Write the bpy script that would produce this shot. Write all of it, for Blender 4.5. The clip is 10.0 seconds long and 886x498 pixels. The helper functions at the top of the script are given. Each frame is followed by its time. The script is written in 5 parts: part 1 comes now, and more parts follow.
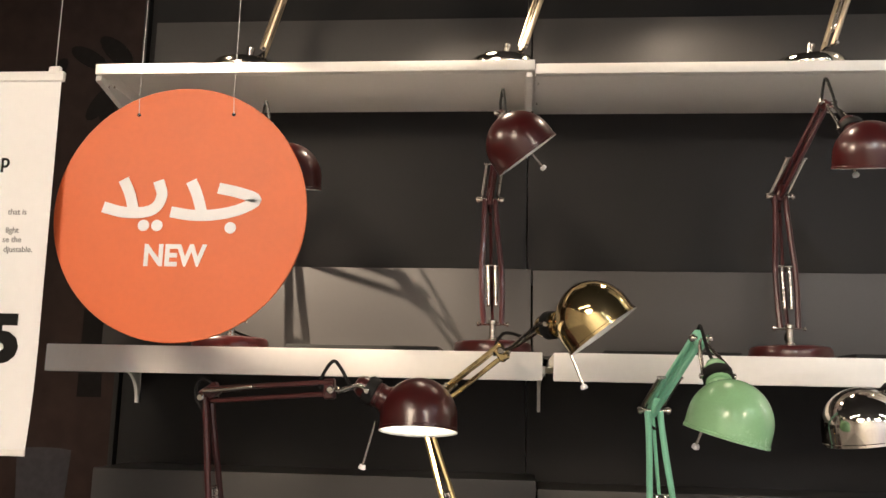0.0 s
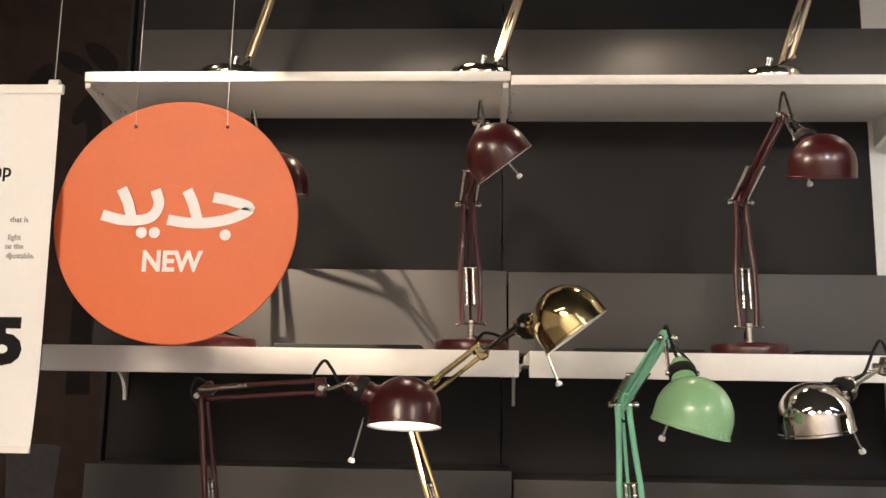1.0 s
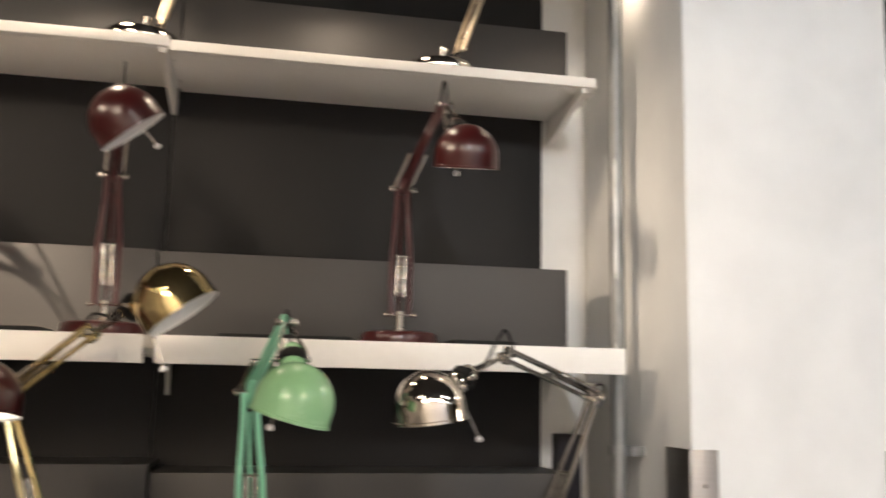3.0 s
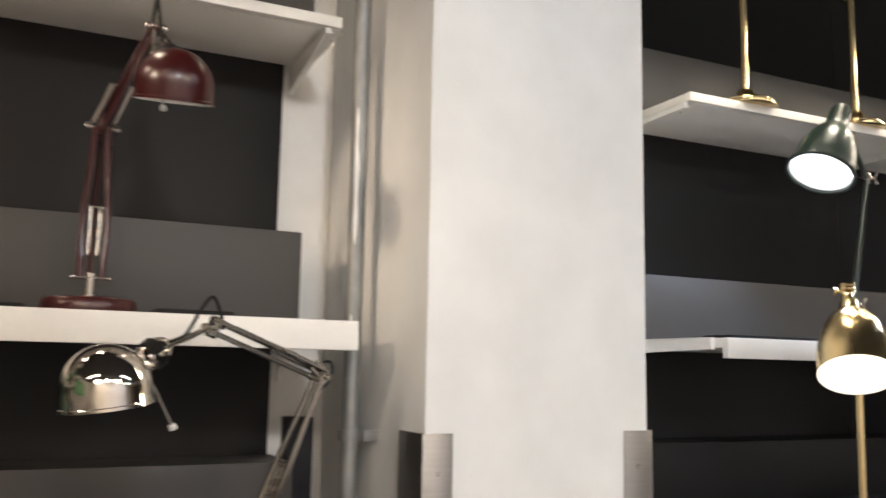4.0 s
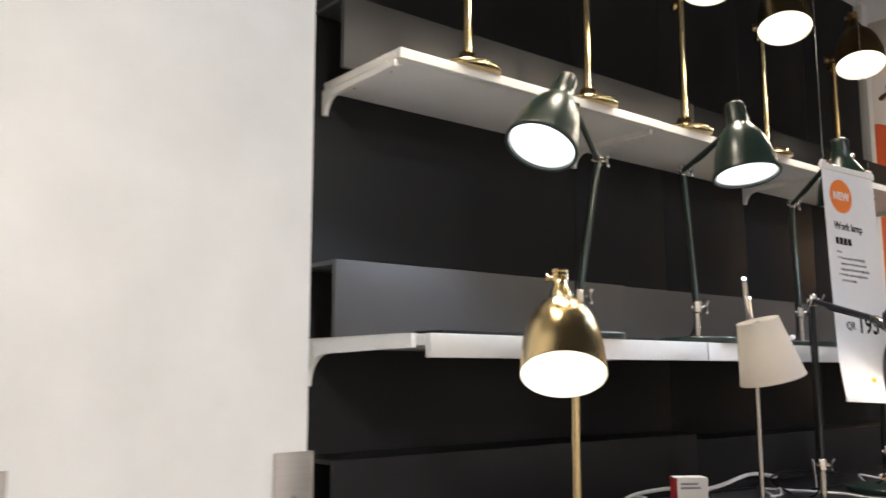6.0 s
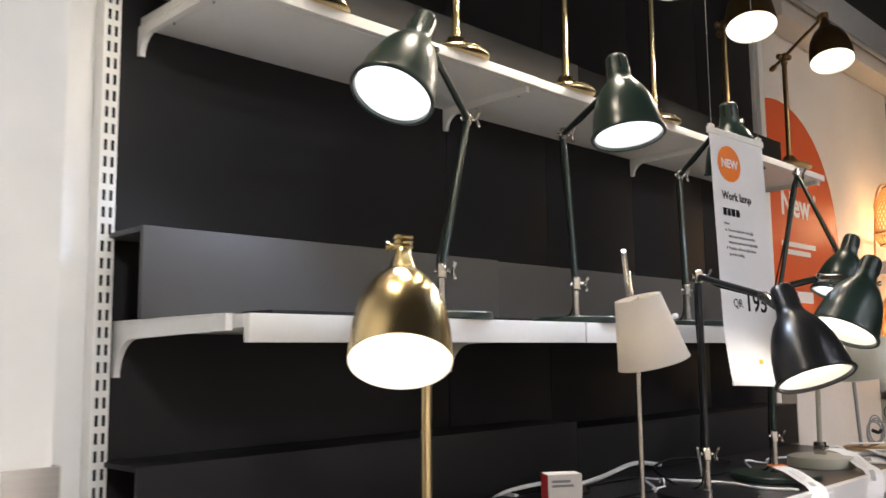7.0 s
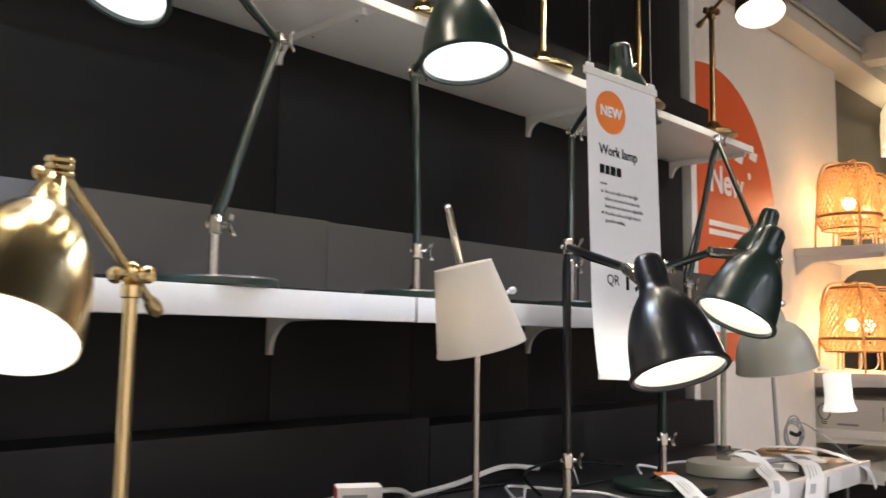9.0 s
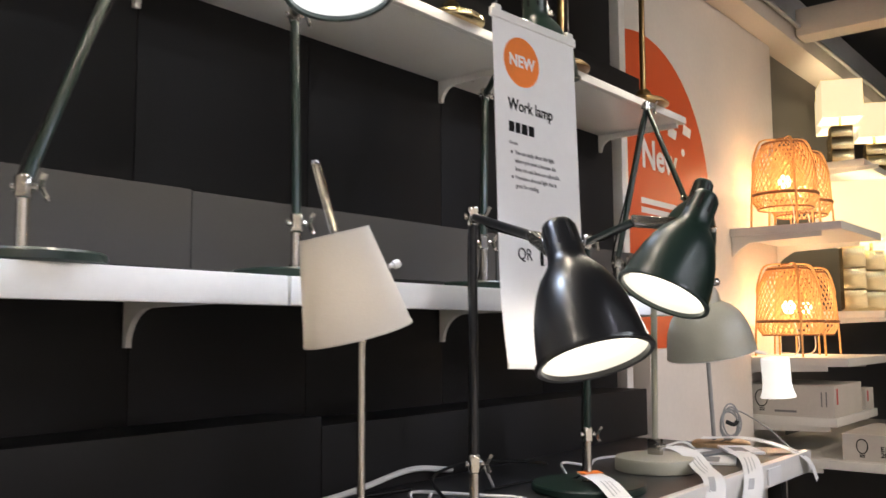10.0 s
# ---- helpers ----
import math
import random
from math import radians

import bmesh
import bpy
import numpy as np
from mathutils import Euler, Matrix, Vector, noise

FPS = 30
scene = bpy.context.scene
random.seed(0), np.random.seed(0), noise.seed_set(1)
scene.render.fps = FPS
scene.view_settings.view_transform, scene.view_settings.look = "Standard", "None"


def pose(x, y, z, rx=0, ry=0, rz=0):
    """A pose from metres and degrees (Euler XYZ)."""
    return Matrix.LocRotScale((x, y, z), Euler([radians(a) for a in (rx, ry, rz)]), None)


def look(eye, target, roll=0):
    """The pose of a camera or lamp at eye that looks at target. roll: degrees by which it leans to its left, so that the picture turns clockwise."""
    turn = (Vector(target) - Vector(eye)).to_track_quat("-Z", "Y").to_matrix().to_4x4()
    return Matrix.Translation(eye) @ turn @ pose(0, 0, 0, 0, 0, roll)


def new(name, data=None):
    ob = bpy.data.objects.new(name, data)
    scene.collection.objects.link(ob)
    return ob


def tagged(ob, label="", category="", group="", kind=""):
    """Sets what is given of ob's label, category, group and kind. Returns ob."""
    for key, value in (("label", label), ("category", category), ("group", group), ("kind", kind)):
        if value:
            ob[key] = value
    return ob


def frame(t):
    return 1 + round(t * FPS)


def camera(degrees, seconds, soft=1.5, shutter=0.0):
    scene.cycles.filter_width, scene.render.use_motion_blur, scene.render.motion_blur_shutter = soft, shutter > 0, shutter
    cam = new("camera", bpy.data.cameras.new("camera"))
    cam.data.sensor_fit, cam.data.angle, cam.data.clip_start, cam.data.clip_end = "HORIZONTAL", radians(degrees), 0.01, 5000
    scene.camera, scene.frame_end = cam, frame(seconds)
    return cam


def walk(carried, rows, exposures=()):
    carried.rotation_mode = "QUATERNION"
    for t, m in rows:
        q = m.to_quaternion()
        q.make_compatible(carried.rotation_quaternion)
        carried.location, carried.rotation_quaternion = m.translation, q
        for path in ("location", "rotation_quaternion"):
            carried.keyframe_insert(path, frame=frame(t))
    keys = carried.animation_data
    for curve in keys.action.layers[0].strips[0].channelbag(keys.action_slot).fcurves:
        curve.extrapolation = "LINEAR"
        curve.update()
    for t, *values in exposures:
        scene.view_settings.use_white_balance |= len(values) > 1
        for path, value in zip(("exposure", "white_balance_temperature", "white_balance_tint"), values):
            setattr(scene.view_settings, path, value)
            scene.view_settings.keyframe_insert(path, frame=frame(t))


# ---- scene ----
cam = camera(53.6, 10.0, shutter=0.5)
PATH = [
    (0, (0.236, 0.407, 1.464), (0.064, 2.371, 1.801), 1.3),
    (0.5, (0.218, 0.365, 1.459), (0.086, 2.332, 1.795), 1.1),
    (1, (0.214, 0.314, 1.472), (0.118, 2.286, 1.792), 0.9),
    (1.5, (0.224, 0.294, 1.476), (0.185, 2.268, 1.797), 0.7),
    (2, (0.269, 0.319, 1.471), (0.324, 2.29, 1.806), 0.8),
    (2.5, (0.389, 0.364, 1.467), (0.556, 2.328, 1.805), 1.1),
    (3, (0.499, 0.375, 1.469), (0.876, 2.315, 1.78), 1.2),
    (3.2, (0.536, 0.39, 1.468), (1.018, 2.308, 1.766), 1.0),
    (4.3, (0.683, 0.631, 1.474), (1.651, 2.361, 1.738), 1.0),
    (4.5, (0.701, 0.66, 1.481), (1.729, 2.356, 1.738), 0.8),
    (5, (0.791, 0.701, 1.487), (1.911, 2.338, 1.745), 0.3),
    (5.5, (0.929, 0.713, 1.482), (2.098, 2.312, 1.758), -0.1),
    (5.7, (0.973, 0.724, 1.478), (2.173, 2.299, 1.76), -0.1),
    (6.8, (1.269, 0.861, 1.488), (2.658, 2.279, 1.729), -0.5),
    (7, (1.319, 0.878, 1.485), (2.732, 2.274, 1.723), -0.7),
    (7.5, (1.462, 0.828, 1.483), (2.859, 2.243, 1.699), -0.7),
    (8, (1.608, 0.767, 1.471), (2.959, 2.226, 1.68), -0.3),
    (8.5, (1.711, 0.803, 1.467), (3.085, 2.242, 1.673), 0.3),
    (9, (1.827, 0.919, 1.476), (3.281, 2.276, 1.681), 0.7),
    (9.5, (1.954, 1.002, 1.479), (3.478, 2.282, 1.675), 0.5),
    (10, (2.081, 1.015, 1.465), (3.621, 2.277, 1.653), -0.3),
]
walk(cam, [(t, look(eye, target, roll)) for t, eye, target, roll in PATH],
     [(0, 0.05), (2.6, 0.03), (3.6, -0.08), (4.5, -0.2), (8, -0.18), (10, -0.1)])

# ---------- world and lights ----------
world = bpy.data.worlds.new("store_air")
world.use_nodes = True
world.node_tree.nodes["Background"].inputs[0].default_value = (0.9, 0.85, 0.8, 1)
world.node_tree.nodes["Background"].inputs[1].default_value = 0.10
scene.world = world


def spot(name, eye, target, watts, colour, degrees, blend=0.5, size=0.05):
    data = bpy.data.lights.new(name, "SPOT")
    data.energy, data.color, data.spot_size, data.spot_blend, data.shadow_soft_size = watts, colour, radians(degrees), blend, size
    ob = new(name, data)
    ob.matrix_world = look(eye, target)
    return ob


def glow(name, at, watts, colour, size=0.03):
    data = bpy.data.lights.new(name, "POINT")
    data.energy, data.color, data.shadow_soft_size = watts, colour, size
    ob = new(name, data)
    ob.location = at
    return ob


def shade_light(name, at, axis, watts, colour, degrees=140, size=0.04):
    """The light of a bulb as its shade lets it out."""
    at, axis = Vector(at), Vector(axis).normalized()
    return spot(name, at, at + axis, watts, colour, degrees, 0.45, size)


WARM, NEUTRAL, COOL = (1.0, 0.80, 0.60), (0.92, 0.90, 1.06), (0.68, 0.81, 1.08)
# unseen ceiling spots of the shop: the first inferred from shadows, the rest added
spot("unseen_spot", (-1.46, 1.39, 3.27), (-0.14, 2.24, 1.66), 1500, WARM, 17, 0.8, 0.02)
spot("unseen_spot", (-1.3, -2.2, 3.25), (-0.50, 2.1, 1.22), 620, WARM, 44, 0.8, 0.60)
# added to warm the pillar's left side
spot("unseen_spot", (-2.6, 0.9, 3.25), (1.266, 2.2, 1.80), 620, WARM, 11, 0.9, 0.30)
spot("unseen_spot", (2.6, -2.2, 3.25), (0.75, 2.1, 1.22), 220, WARM, 28, 0.7, 0.40)
spot("unseen_spot", (0.6, -2.2, 3.25), (1.48, 1.9, 1.75), 390, (0.93, 0.95, 0.97), 24, 0.8, 0.2)
spot("unseen_spot", (2.9, -2.2, 3.25), (3.4, 2.0, 1.5), 210, NEUTRAL, 32, 0.9, 0.6)
spot("unseen_spot", (5.4, -1.2, 3.25), (4.6, 2.1, 1.2), 150, NEUTRAL, 40, 0.9, 0.1)
# next four added only to bounce fill off the opposite wall and the floor
spot("unseen_spot", (-0.4, -0.6, 3.25), (-0.4, -3.4, 1.2), 800, (1.0, 0.88, 0.76), 95, 0.8, 0.1)
spot("unseen_spot", (3.4, -0.6, 3.25), (3.4, -3.4, 1.2), 560, NEUTRAL, 95, 0.8, 0.1)
spot("unseen_spot", (0.3, 0.2, 3.3), (0.3, 0.7, 0.0), 330, NEUTRAL, 58, 0.8, 0.1)
spot("unseen_spot", (3.2, 0.2, 3.3), (3.2, 0.7, 0.0), 260, NEUTRAL, 58, 0.8, 0.1)
spot("unseen_spot", (5.6, -0.6, 3.25), (5.7, 2.4, 1.7), 130, WARM, 56, 0.9, 0.1)

# ---------- materials ----------
def material(name, colour, rough=0.5, metal=0.0, vary=0.12, scale=6.0, grain=60.0, bump=0.05, coat=0.0, stretch=(1, 1, 1), rough_vary=0.1, spec=0.5, emit=None, strength=0.0, sss=0.0):
    m = bpy.data.materials.new(name)
    m.use_nodes = True
    nt = m.node_tree
    b = nt.nodes["Principled BSDF"]
    L = nt.links.new
    co = nt.nodes.new("ShaderNodeTexCoord")
    mp = nt.nodes.new("ShaderNodeMapping")
    mp.inputs["Scale"].default_value = stretch
    L(co.outputs["Object"], mp.inputs["Vector"])
    big = nt.nodes.new("ShaderNodeTexNoise")
    big.inputs["Scale"].default_value = scale
    big.inputs["Detail"].default_value = 4
    fine = nt.nodes.new("ShaderNodeTexNoise")
    fine.inputs["Scale"].default_value = grain
    fine.inputs["Detail"].default_value = 3
    L(mp.outputs[0], big.inputs["Vector"])
    L(mp.outputs[0], fine.inputs["Vector"])
    mix = nt.nodes.new("ShaderNodeMix")
    mix.data_type = "RGBA"
    mix.blend_type = "MIX"
    lo = [max(0, c * (1 - vary)) for c in colour]
    hi = [min(1, c * (1 + vary)) for c in colour]
    mix.inputs["A"].default_value = (*lo, 1)
    mix.inputs["B"].default_value = (*hi, 1)
    add = nt.nodes.new("ShaderNodeMath")
    add.operation = "MULTIPLY_ADD"
    add.inputs[1].default_value = 0.35
    L(fine.outputs["Fac"], add.inputs[0])
    sc = nt.nodes.new("ShaderNodeMath")
    sc.operation = "MULTIPLY"
    sc.inputs[1].default_value = 0.65
    L(big.outputs["Fac"], sc.inputs[0])
    L(sc.outputs[0], add.inputs[2])
    rng = nt.nodes.new("ShaderNodeMapRange")
    rng.inputs["From Min"].default_value = 0.3
    rng.inputs["From Max"].default_value = 0.7
    L(add.outputs[0], rng.inputs["Value"])
    L(rng.outputs[0], mix.inputs["Factor"])
    L(mix.outputs["Result"], b.inputs["Base Color"])
    rr = nt.nodes.new("ShaderNodeMapRange")
    rr.inputs["To Min"].default_value = max(0.02, rough - rough_vary)
    rr.inputs["To Max"].default_value = min(1, rough + rough_vary)
    L(add.outputs[0], rr.inputs["Value"])
    L(rr.outputs[0], b.inputs["Roughness"])
    b.inputs["Metallic"].default_value = metal
    b.inputs["Coat Weight"].default_value = coat
    b.inputs["Specular IOR Level"].default_value = spec
    if bump:
        bp = nt.nodes.new("ShaderNodeBump")
        bp.inputs["Strength"].default_value = bump
        bp.inputs["Distance"].default_value = 0.002
        L(fine.outputs["Fac"], bp.inputs["Height"])
        L(bp.outputs[0], b.inputs["Normal"])
    if emit:
        b.inputs["Emission Color"].default_value = (*emit, 1)
        b.inputs["Emission Strength"].default_value = strength
    if sss:
        b.inputs["Transmission Weight"].default_value = 0
        b.inputs["Subsurface Weight"].default_value = sss
        b.inputs["Subsurface Radius"].default_value = (0.02, 0.015, 0.01)
    return m


M = {
    "panel": material("charcoal_panel", (0.0165, 0.0160, 0.0164), 0.5, vary=0.07, scale=2.5, grain=180, bump=0.06, spec=0.16),
    "strip": material("grey_panel", (0.056, 0.054, 0.053), 0.5, vary=0.06, scale=3, grain=160, bump=0.05, spec=0.3),
    "poster": material("dark_print", (0.021, 0.013, 0.0115), 0.5, vary=0.5, scale=1.8, grain=20, bump=0.0, spec=0.06),
    "poster_black": material("print_black", (0.006, 0.005, 0.005), 0.5, spec=0.06, vary=0.4, scale=4, bump=0.0),
    "poster_grey": material("print_grey", (0.036, 0.034, 0.038), 0.5, spec=0.06, vary=0.3, scale=4, bump=0.0),
    "poster_light": material("print_light", (0.16, 0.13, 0.11), 0.5, spec=0.06, vary=0.3, scale=4, bump=0.0),
    "white": material("white_lacquer", (0.78, 0.76, 0.72), 0.35, vary=0.04, scale=5, grain=90, bump=0.02),
    "plaster": material("white_plaster", (0.72, 0.71, 0.69), 0.6, vary=0.08, scale=2.2, grain=14, bump=0.05),
    "pillar": material("smudged_white_paint", (0.72, 0.72, 0.71), 0.6, vary=0.10, scale=3.2, grain=9, bump=0.04),
    "wall_far": material("far_wall_paint", (0.70, 0.65, 0.60), 0.6, vary=0.06, scale=3.0, grain=45, bump=0.08),
    "galv": material("galvanised_pipe", (0.27, 0.27, 0.265), 0.5, metal=0.5, vary=0.4, scale=18, grain=70, bump=0.08, stretch=(1, 1, 0.35)),
    "stainless": material("brushed_stainless", (0.34, 0.32, 0.30), 0.36, metal=1.0, vary=0.12, scale=4, grain=120, bump=0.08, stretch=(1, 1, 25)),
    "maroon": material("maroon_enamel", (0.040, 0.0050, 0.0053), 0.29, vary=0.12, scale=12, grain=300, bump=0.0, rough_vary=0.02, coat=0.15),
    "mint": material("mint_enamel", (0.26, 0.50, 0.27), 0.27, vary=0.07, scale=12, grain=300, bump=0.0, rough_vary=0.02, coat=0.4),
    "mint_arm": material("mint_arm_enamel", (0.24, 0.60, 0.42), 0.3, vary=0.07, scale=12, grain=300, bump=0.0, rough_vary=0.02, coat=0.3),
    "chrome": material("polished_nickel", (0.72, 0.67, 0.60), 0.07, metal=1.0, vary=0.05, scale=10, grain=100, bump=0.0, rough_vary=0.03),
    "nickel": material("satin_nickel", (0.50, 0.47, 0.43), 0.24, metal=1.0, vary=0.06, scale=20, grain=200, bump=0.0),
    # nickel with the warm lamp light put into its colour
    "nickel_warmlit": material("warm_lit_nickel", (0.46, 0.38, 0.27), 0.42, metal=1.0, vary=0.06, scale=20, grain=200, bump=0.0),
    "gold": material("polished_brass", (0.80, 0.64, 0.33), 0.10, metal=1.0, vary=0.08, scale=10, grain=100, bump=0.0, rough_vary=0.04),
    "brass": material("brushed_brass", (0.78, 0.61, 0.33), 0.23, metal=1.0, vary=0.05, scale=14, grain=150, bump=0.0, rough_vary=0.04),
    "antique": material("antique_brass", (0.30, 0.20, 0.09), 0.34, metal=1.0, vary=0.25, scale=14, grain=150, bump=0.05),
    "dgreen": material("dark_green_enamel", (0.009, 0.022, 0.017), 0.33, vary=0.15, scale=12, grain=300, bump=0.0, rough_vary=0.02, coat=0.12),
    "black": material("black_enamel", (0.007, 0.007, 0.008), 0.31, vary=0.2, scale=12, grain=300, bump=0.0, rough_vary=0.02, coat=0.1),
    "rubber": material("black_rubber", (0.008, 0.008, 0.008), 0.6, vary=0.2, scale=20, bump=0.0, spec=0.2),
    "tabletop": material("black_table_mat", (0.018, 0.018, 0.019), 0.38, vary=0.25, scale=6, grain=240, bump=0.1),
    "white_cable": material("white_cable", (0.70, 0.69, 0.67), 0.45, vary=0.06, bump=0.0),
    "grey_cable": material("grey_cable", (0.28, 0.28, 0.28), 0.45, vary=0.06, bump=0.0),
    "beige": material("beige_grey_enamel", (0.36, 0.35, 0.28), 0.36, vary=0.06, scale=12, grain=300, bump=0.0, rough_vary=0.02, coat=0.2),
    "fabric": material("white_shade_fabric", (0.74, 0.70, 0.65), 0.85, vary=0.05, scale=10, grain=420, bump=0.25),
    "inner": material("shade_white_inside", (0.86, 0.85, 0.82), 0.5, vary=0.02, bump=0.0),
    "paper": material("white_paper", (0.80, 0.79, 0.78), 0.6, vary=0.03, scale=4, grain=60, bump=0.05),
    "orange": material("orange_print", (0.66, 0.128, 0.032), 0.5, vary=0.06, scale=5, grain=100, bump=0.03),
    "orange_spot": material("bright_orange_print", (0.82, 0.21, 0.028), 0.5, vary=0.04, scale=5, grain=100, bump=0.0),
    "orange_wall": material("orange_wall_graphic", (0.62, 0.095, 0.025), 0.45, vary=0.06, scale=5, grain=60, bump=0.03),
    "ink": material("black_ink", (0.008, 0.008, 0.008), 0.6, vary=0.1, bump=0.0, spec=0.1),
    "ink_grey": material("grey_ink", (0.20, 0.20, 0.20), 0.5, vary=0.1, bump=0.0),
    "print_pale": material("pale_grey_ink", (0.42, 0.42, 0.43), 0.5, vary=0.1, bump=0.0),
    "print_white": material("white_print", (0.80, 0.79, 0.80), 0.5, vary=0.03, bump=0.0),
    "red_print": material("red_print", (0.55, 0.03, 0.03), 0.5, vary=0.05, bump=0.0),
    "yellow_print": material("yellow_print", (0.65, 0.50, 0.03), 0.5, vary=0.05, bump=0.0),
    "blue_print": material("blue_print", (0.10, 0.30, 0.62), 0.5, vary=0.05, bump=0.0),
    "card": material("white_cardboard", (0.62, 0.58, 0.53), 0.7, vary=0.07, scale=7, grain=80, bump=0.1),
    "brown": material("brown_print", (0.20, 0.14, 0.10), 0.6, vary=0.1, bump=0.0),
    "bamboo_dark": material("dark_bamboo_strap", (0.30, 0.14, 0.06), 0.5, vary=0.25, scale=14, grain=120, bump=0.15),
    "bamboo": material("bamboo", (0.66, 0.44, 0.21), 0.5, vary=0.25, scale=14, grain=120, bump=0.15),
    "wood": material("light_wood", (0.42, 0.27, 0.14), 0.5, vary=0.2, scale=8, grain=90, bump=0.1, stretch=(1, 6, 1)),
    "ceiling": material("dark_ceiling", (0.030, 0.029, 0.030), 0.7, vary=0.2, scale=2, grain=40, bump=0.1),
    "beam": material("ceiling_beam_paint", (0.55, 0.50, 0.44), 0.55, vary=0.06, scale=3, bump=0.05),
    "floor": material("grey_floor", (0.46, 0.43, 0.40), 0.35, vary=0.15, scale=2, grain=60, bump=0.05),
    "room": material("unseen_wall_paint", (0.70, 0.66, 0.60), 0.7, vary=0.15, scale=1.5, grain=30, bump=0.05),
    "dark_grey": material("dark_grey_wall", (0.055, 0.050, 0.047), 0.5, vary=0.1, scale=2, bump=0.05),
    "wire": material("hanging_wire", (0.55, 0.55, 0.53), 0.4, metal=0.6, vary=0.05, bump=0.0),
    "slot": material("slot_black", (0.004, 0.004, 0.004), 0.8, vary=0.1, bump=0.0),
    "bulb_cool": material("cool_lit_bulb", (0.9, 0.9, 0.9), 0.4, vary=0.0, bump=0.0, emit=(0.88, 0.94, 1.0), strength=14),
    "bulb_warm": material("warm_lit_bulb", (0.9, 0.9, 0.9), 0.4, vary=0.0, bump=0.0, emit=(1.0, 0.86, 0.62), strength=14),
    "diff_cool": material("cool_lit_diffuser", (0.9, 0.9, 0.9), 0.4, vary=0.0, bump=0.0, emit=(0.90, 0.95, 1.0), strength=2.2),
    "diff_warm": material("warm_lit_diffuser", (0.9, 0.9, 0.9), 0.4, vary=0.0, bump=0.0, emit=(1.0, 0.93, 0.78), strength=2.2),
    "shade_lit": material("lit_fabric_shade", (0.75, 0.70, 0.6), 0.8, vary=0.05, scale=3, grain=300, bump=0.1, emit=(1.0, 0.78, 0.45), strength=0.9),
    # white lamp head: emission stands in for the bright light on it
    "head_glow": material("white_head_emissive", (0.85, 0.84, 0.8), 0.4, vary=0.02, bump=0.0, emit=(1.0, 0.95, 0.88), strength=0.8),
    "bulb_soft": material("amber_lit_bulb", (0.9, 0.85, 0.7), 0.4, vary=0.0, bump=0.0, emit=(1.0, 0.80, 0.50), strength=9),
    "tube_cool": material("lit_ceiling_tube_cool", (0.9, 0.9, 0.9), 0.4, vary=0.0, bump=0.0, emit=(0.88, 0.95, 1.0), strength=36),
    "tube": material("lit_ceiling_tube", (0.9, 0.9, 0.9), 0.4, vary=0.0, bump=0.0, emit=(1.0, 0.88, 0.74), strength=34),
}


def brush(name, amount):
    """Brush marks that run round the turned metal."""
    nt = M[name].node_tree
    b = nt.nodes["Principled BSDF"]
    tg = nt.nodes.new("ShaderNodeTangent")
    tg.direction_type, tg.axis = "RADIAL", "Z"
    b.inputs["Anisotropic"].default_value = amount
    nt.links.new(tg.outputs[0], b.inputs["Tangent"])


brush("brass", 0.75)


def let_light_through(name, share, colour):
    """Thin weave or fabric that passes part of the light that falls on its back."""
    nt = M[name].node_tree
    b, out = nt.nodes["Principled BSDF"], nt.nodes["Material Output"]
    tr = nt.nodes.new("ShaderNodeBsdfTranslucent")
    tr.inputs["Color"].default_value = (*colour, 1)
    mix = nt.nodes.new("ShaderNodeMixShader")
    mix.inputs[0].default_value = share
    nt.links.new(b.outputs[0], mix.inputs[1])
    nt.links.new(tr.outputs[0], mix.inputs[2])
    nt.links.new(mix.outputs[0], out.inputs["Surface"])


let_light_through("bamboo", 0.35, (0.90, 0.60, 0.28))
let_light_through("fabric", 0.3, (0.80, 0.77, 0.73))

# ---------- building helpers ----------
ORIGIN = {}


def V(*a):
    return Vector(a)


def link_mesh(name, bm, mat, smooth=True, sharp=40):
    me = bpy.data.meshes.new(name)
    bmesh.ops.recalc_face_normals(bm, faces=bm.faces[:])
    bm.to_mesh(me)
    bm.free()
    me.materials.append(M[mat])
    if smooth:
        me.shade_smooth()
        me.set_sharp_from_angle(angle=radians(sharp))
    return new(name, me)


def thing(name, at, label, category, group="", kind=""):
    """An Empty at the base of a thing that has parts."""
    ob = new(name)
    ob.location = at
    ob.empty_display_size = 0.05
    ORIGIN[ob.name] = Vector(at)
    return tagged(ob, label, category, group, kind)


def part(name, bm, mat, parent, label="", smooth=True, sharp=40):
    """One mesh under a thing or a part; the bmesh is in world coordinates."""
    o = ORIGIN[parent.name]
    bmesh.ops.translate(bm, verts=bm.verts[:], vec=-o)
    ob = link_mesh(name, bm, mat, smooth, sharp)
    ob.parent = parent
    ORIGIN[ob.name] = o
    if label:
        ob["label"] = label
    return ob


def single(name, bm, mat, at, label, category="", group="", kind="", smooth=True, sharp=40):
    """A thing or piece of the setting made of one mesh."""
    bmesh.ops.translate(bm, verts=bm.verts[:], vec=-Vector(at))
    ob = link_mesh(name, bm, mat, smooth, sharp)
    ob.location = at
    ORIGIN[ob.name] = Vector(at)
    return tagged(ob, label, category, group, kind)


def frame_of(d):
    d = Vector(d).normalized()
    a = Vector((0, 0, 1)) if abs(d.z) < 0.95 else Vector((1, 0, 0))
    u = d.cross(a).normalized()
    return u, u.cross(d).normalized(), d


